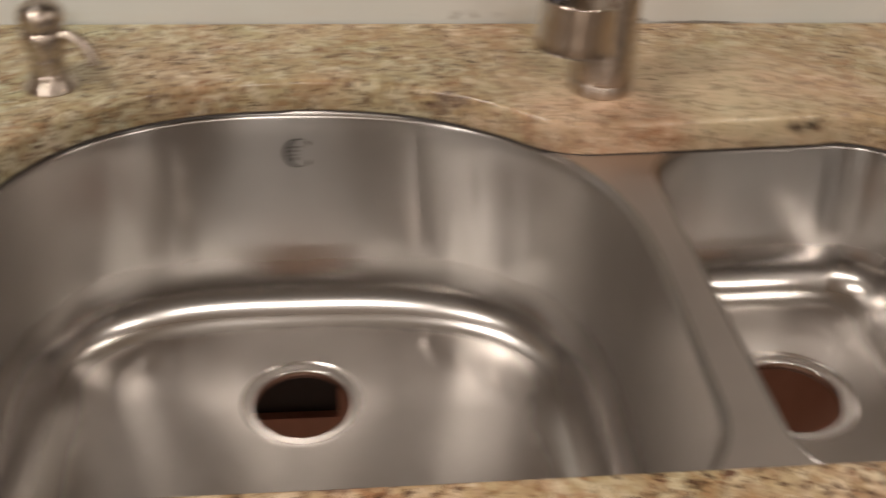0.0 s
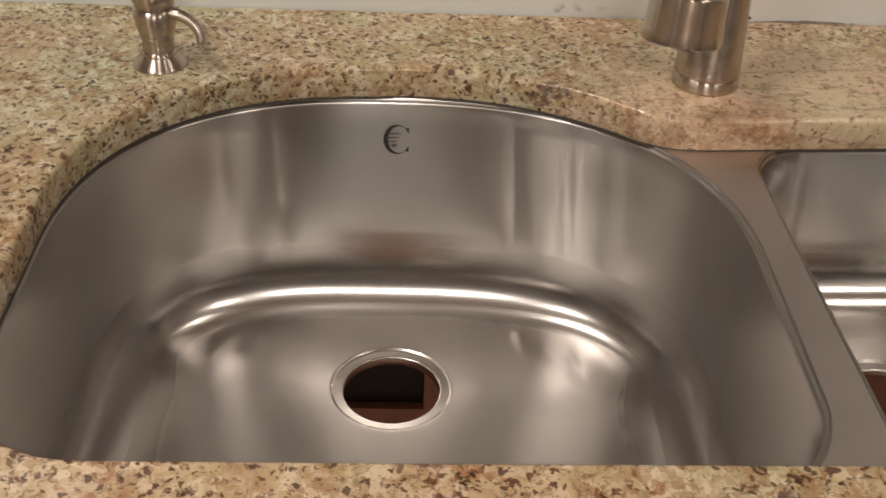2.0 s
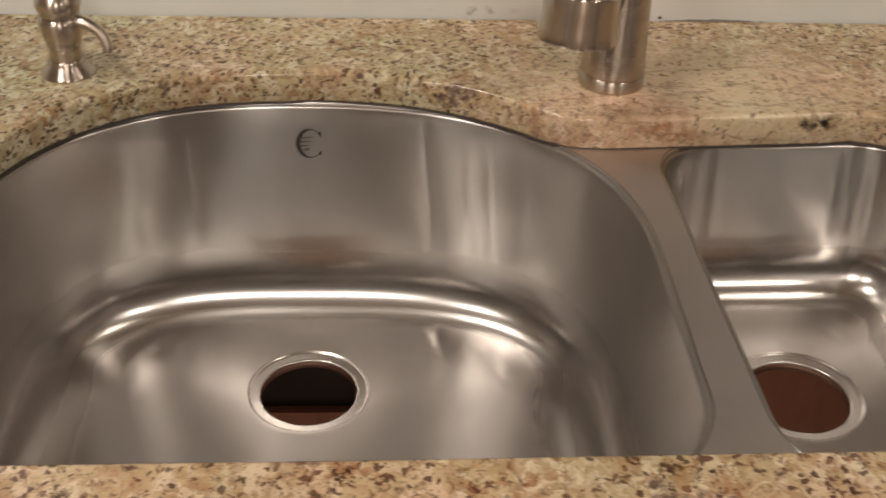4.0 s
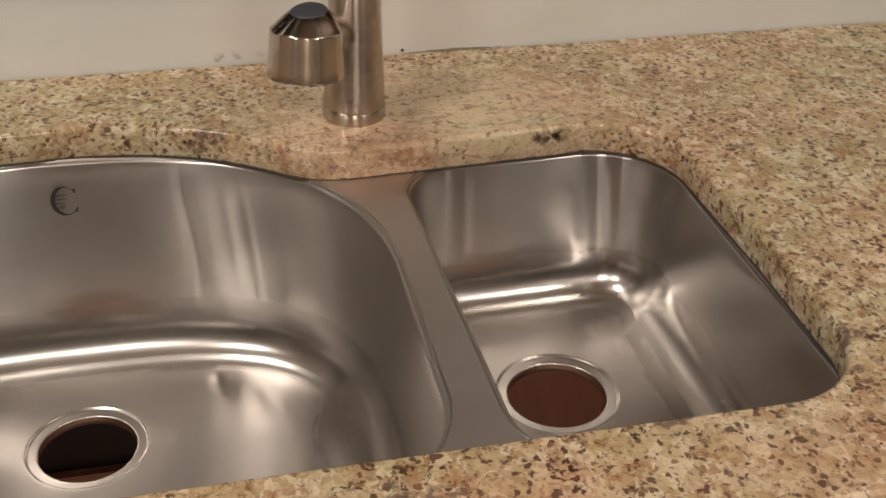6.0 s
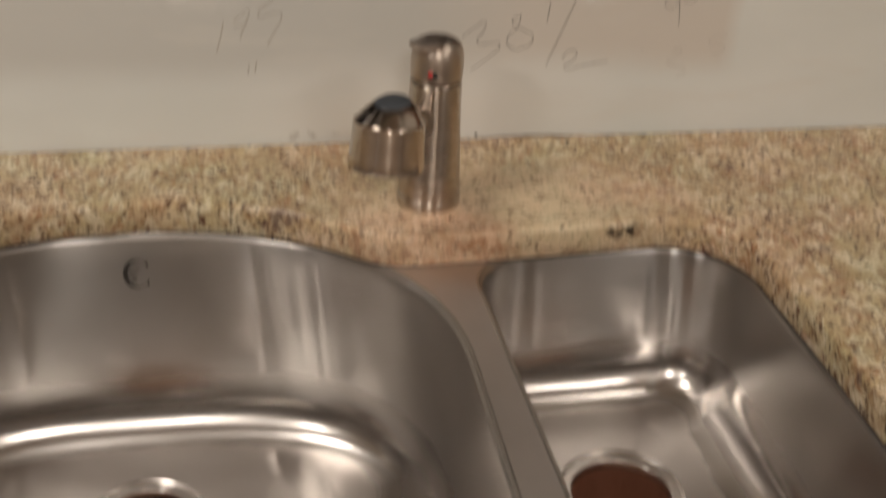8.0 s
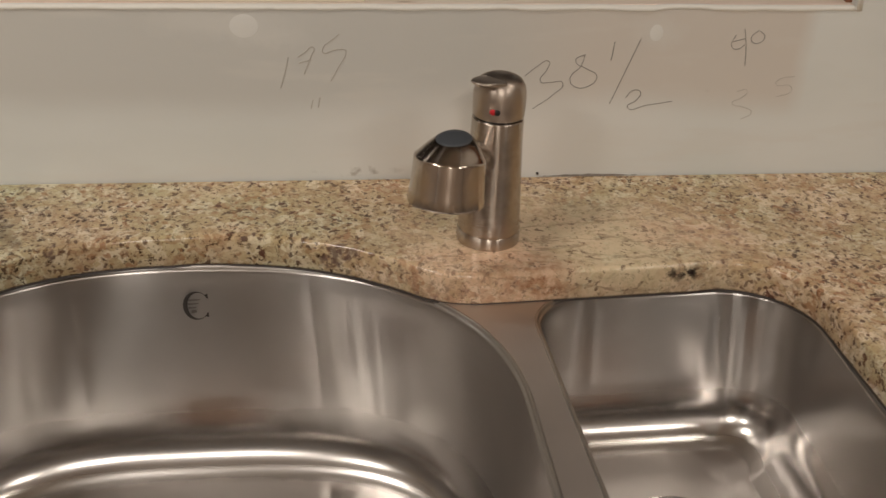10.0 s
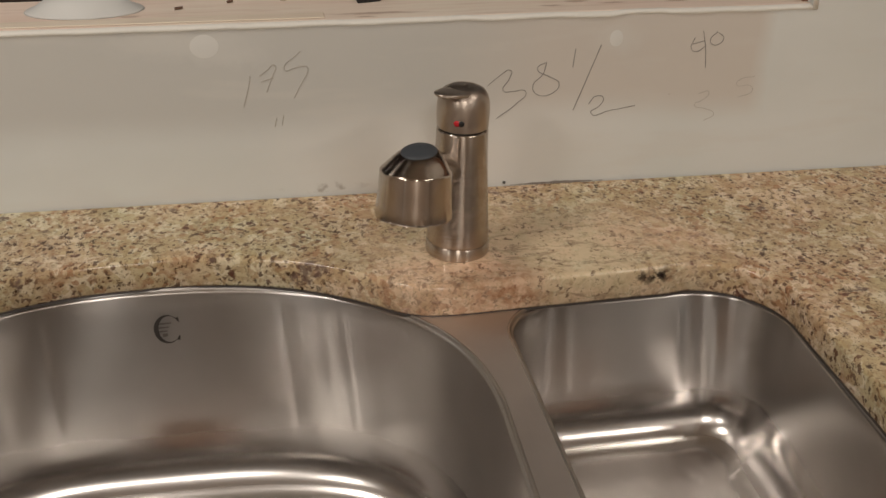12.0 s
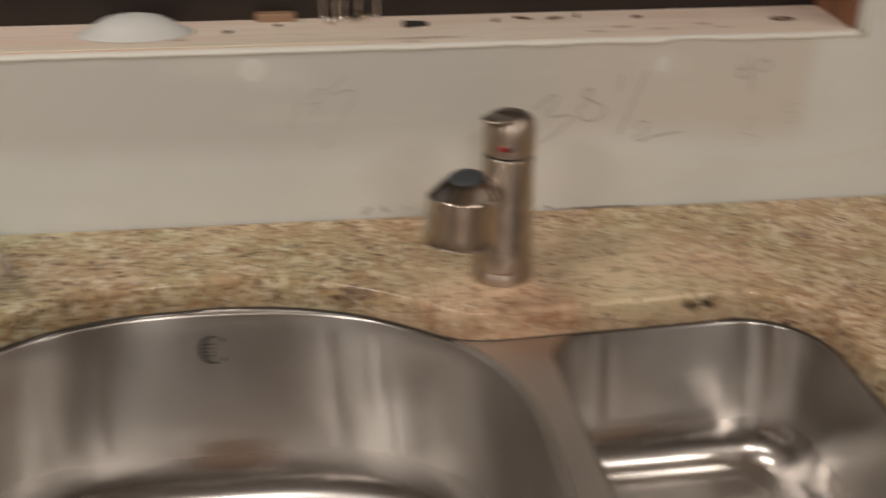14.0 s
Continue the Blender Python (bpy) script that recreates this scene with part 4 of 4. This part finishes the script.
# whitish board edge that runs up beside the jamb
bm = bmesh.new()
rows = []
for i in range(60):
    z = SILL - 0.001 + (2.1 - SILL) * i / 59
    w = 0.0012 * noise.noise((z * 40, 3, 1))
    rows.append(ring(bm, [(0.3852, WALLY + 0.009, z), (0.3850 + w * 0.4, WALLY - 0.0016 + w * 0.3, z), (0.3880 + w, WALLY - 0.0016, z), (0.3905 + w, WALLY - 0.0002, z), (0.3905, WALLY + 0.004, z)]))
for a, b in zip(rows, rows[1:]):
    strip(bm, a, b)
bm.faces.new(rows[0])
bm.faces.new(rows[-1])
tagged(part("board_edge", bm, PAPER, None, "torn whitish drywall edge beside the jamb"), category="trim", kind="structure")

# ---- base cabinet under the sink, open in front ----
cab = empty("sink_cabinet", (-0.13, -0.2, 0), "red-brown wooden base cabinet under the sink, seen through the drains", "cabinet")
part("side_panel", boxed(-0.66, -0.642, -0.50, 0.14, 0, 0.879), CABINET, cab)
part("side_panel", boxed(0.40, 0.418, -0.50, 0.14, 0, 0.879), CABINET, cab)
part("bottom_panel", boxed(-0.642, 0.40, -0.50, 0.14, 0.10, 0.118), CABINET, cab)
HX0, HX1, HZ0, HZ1 = -0.40, -0.233, 0.416, 0.62
part("back_panel", boxed(-0.642, HX0, 0.128, 0.14, 0.118, 0.80), CABINET, cab)
part("back_panel", boxed(HX0, HX1, 0.128, 0.14, 0.118, HZ0), CABINET, cab)
part("back_panel", boxed(HX0, HX1, 0.128, 0.14, HZ1, 0.80), CABINET, cab)
part("back_panel", boxed(HX1, 0.2992, 0.128, 0.14, 0.118, 0.80), CABINET, cab)
part("back_panel", boxed(0.2995, 0.40, 0.129, 0.14, 0.118, 0.80), CABINET, cab)
# black sheet behind the pipe opening stands in for the shade inside it
part("dark_backing", boxed(HX0 - 0.01, HX1 + 0.01, 0.1405, 0.158, HZ0 - 0.01, HZ1 + 0.01), BLACK, cab, "black sheet standing for the dark inside the back panel's pipe opening")

# plain base cabinets that carry the rest of the worktop
for x0, x1 in ((-1.66, -0.665), (0.423, 1.46)):
    unit = empty("base_cabinet", ((x0 + x1) / 2, -0.2, 0), "plain red-brown wooden base cabinet under the worktop", "cabinet", "base cabinets")
    part("body", boxed(x0, x1, -0.48, 0.15, 0.10, 0.879), CABINET, unit)
    part("plinth", boxed(x0, x1, -0.42, 0.15, 0.0, 0.10), CABINET, unit)
    half = (x0 + x1) / 2
    for d0, d1 in ((x0 + 0.004, half - 0.002), (half + 0.002, x1 - 0.004)):
        soften(part("door", boxed(d0, d1, -0.50, -0.481, 0.11, 0.87), CABINET, unit), 0.002)

# ---- recessed ceiling lamps ----
for i, (cx, cy, cw) in enumerate(CANS):
    lampo = empty("ceiling_light", (cx, cy, 2.5), "round recessed ceiling light with warm glow", "ceiling light", "recessed ceiling lights")
    bm = bmesh.new()
    lathe(bm, [(0.215, -0.001), (0.232, -0.006), (0.238, 0.0), (0.215, 0.0)], pose(cx, cy, 2.4995), 40)
    part("trim_ring", bm, TRIM, lampo)
    bm = bmesh.new()
    lathe(bm, [(0.0, 0), (0.215, 0)], pose(cx, cy, 2.4985), 40)
    part("diffuser", bm, LENS, lampo, "glowing lens")
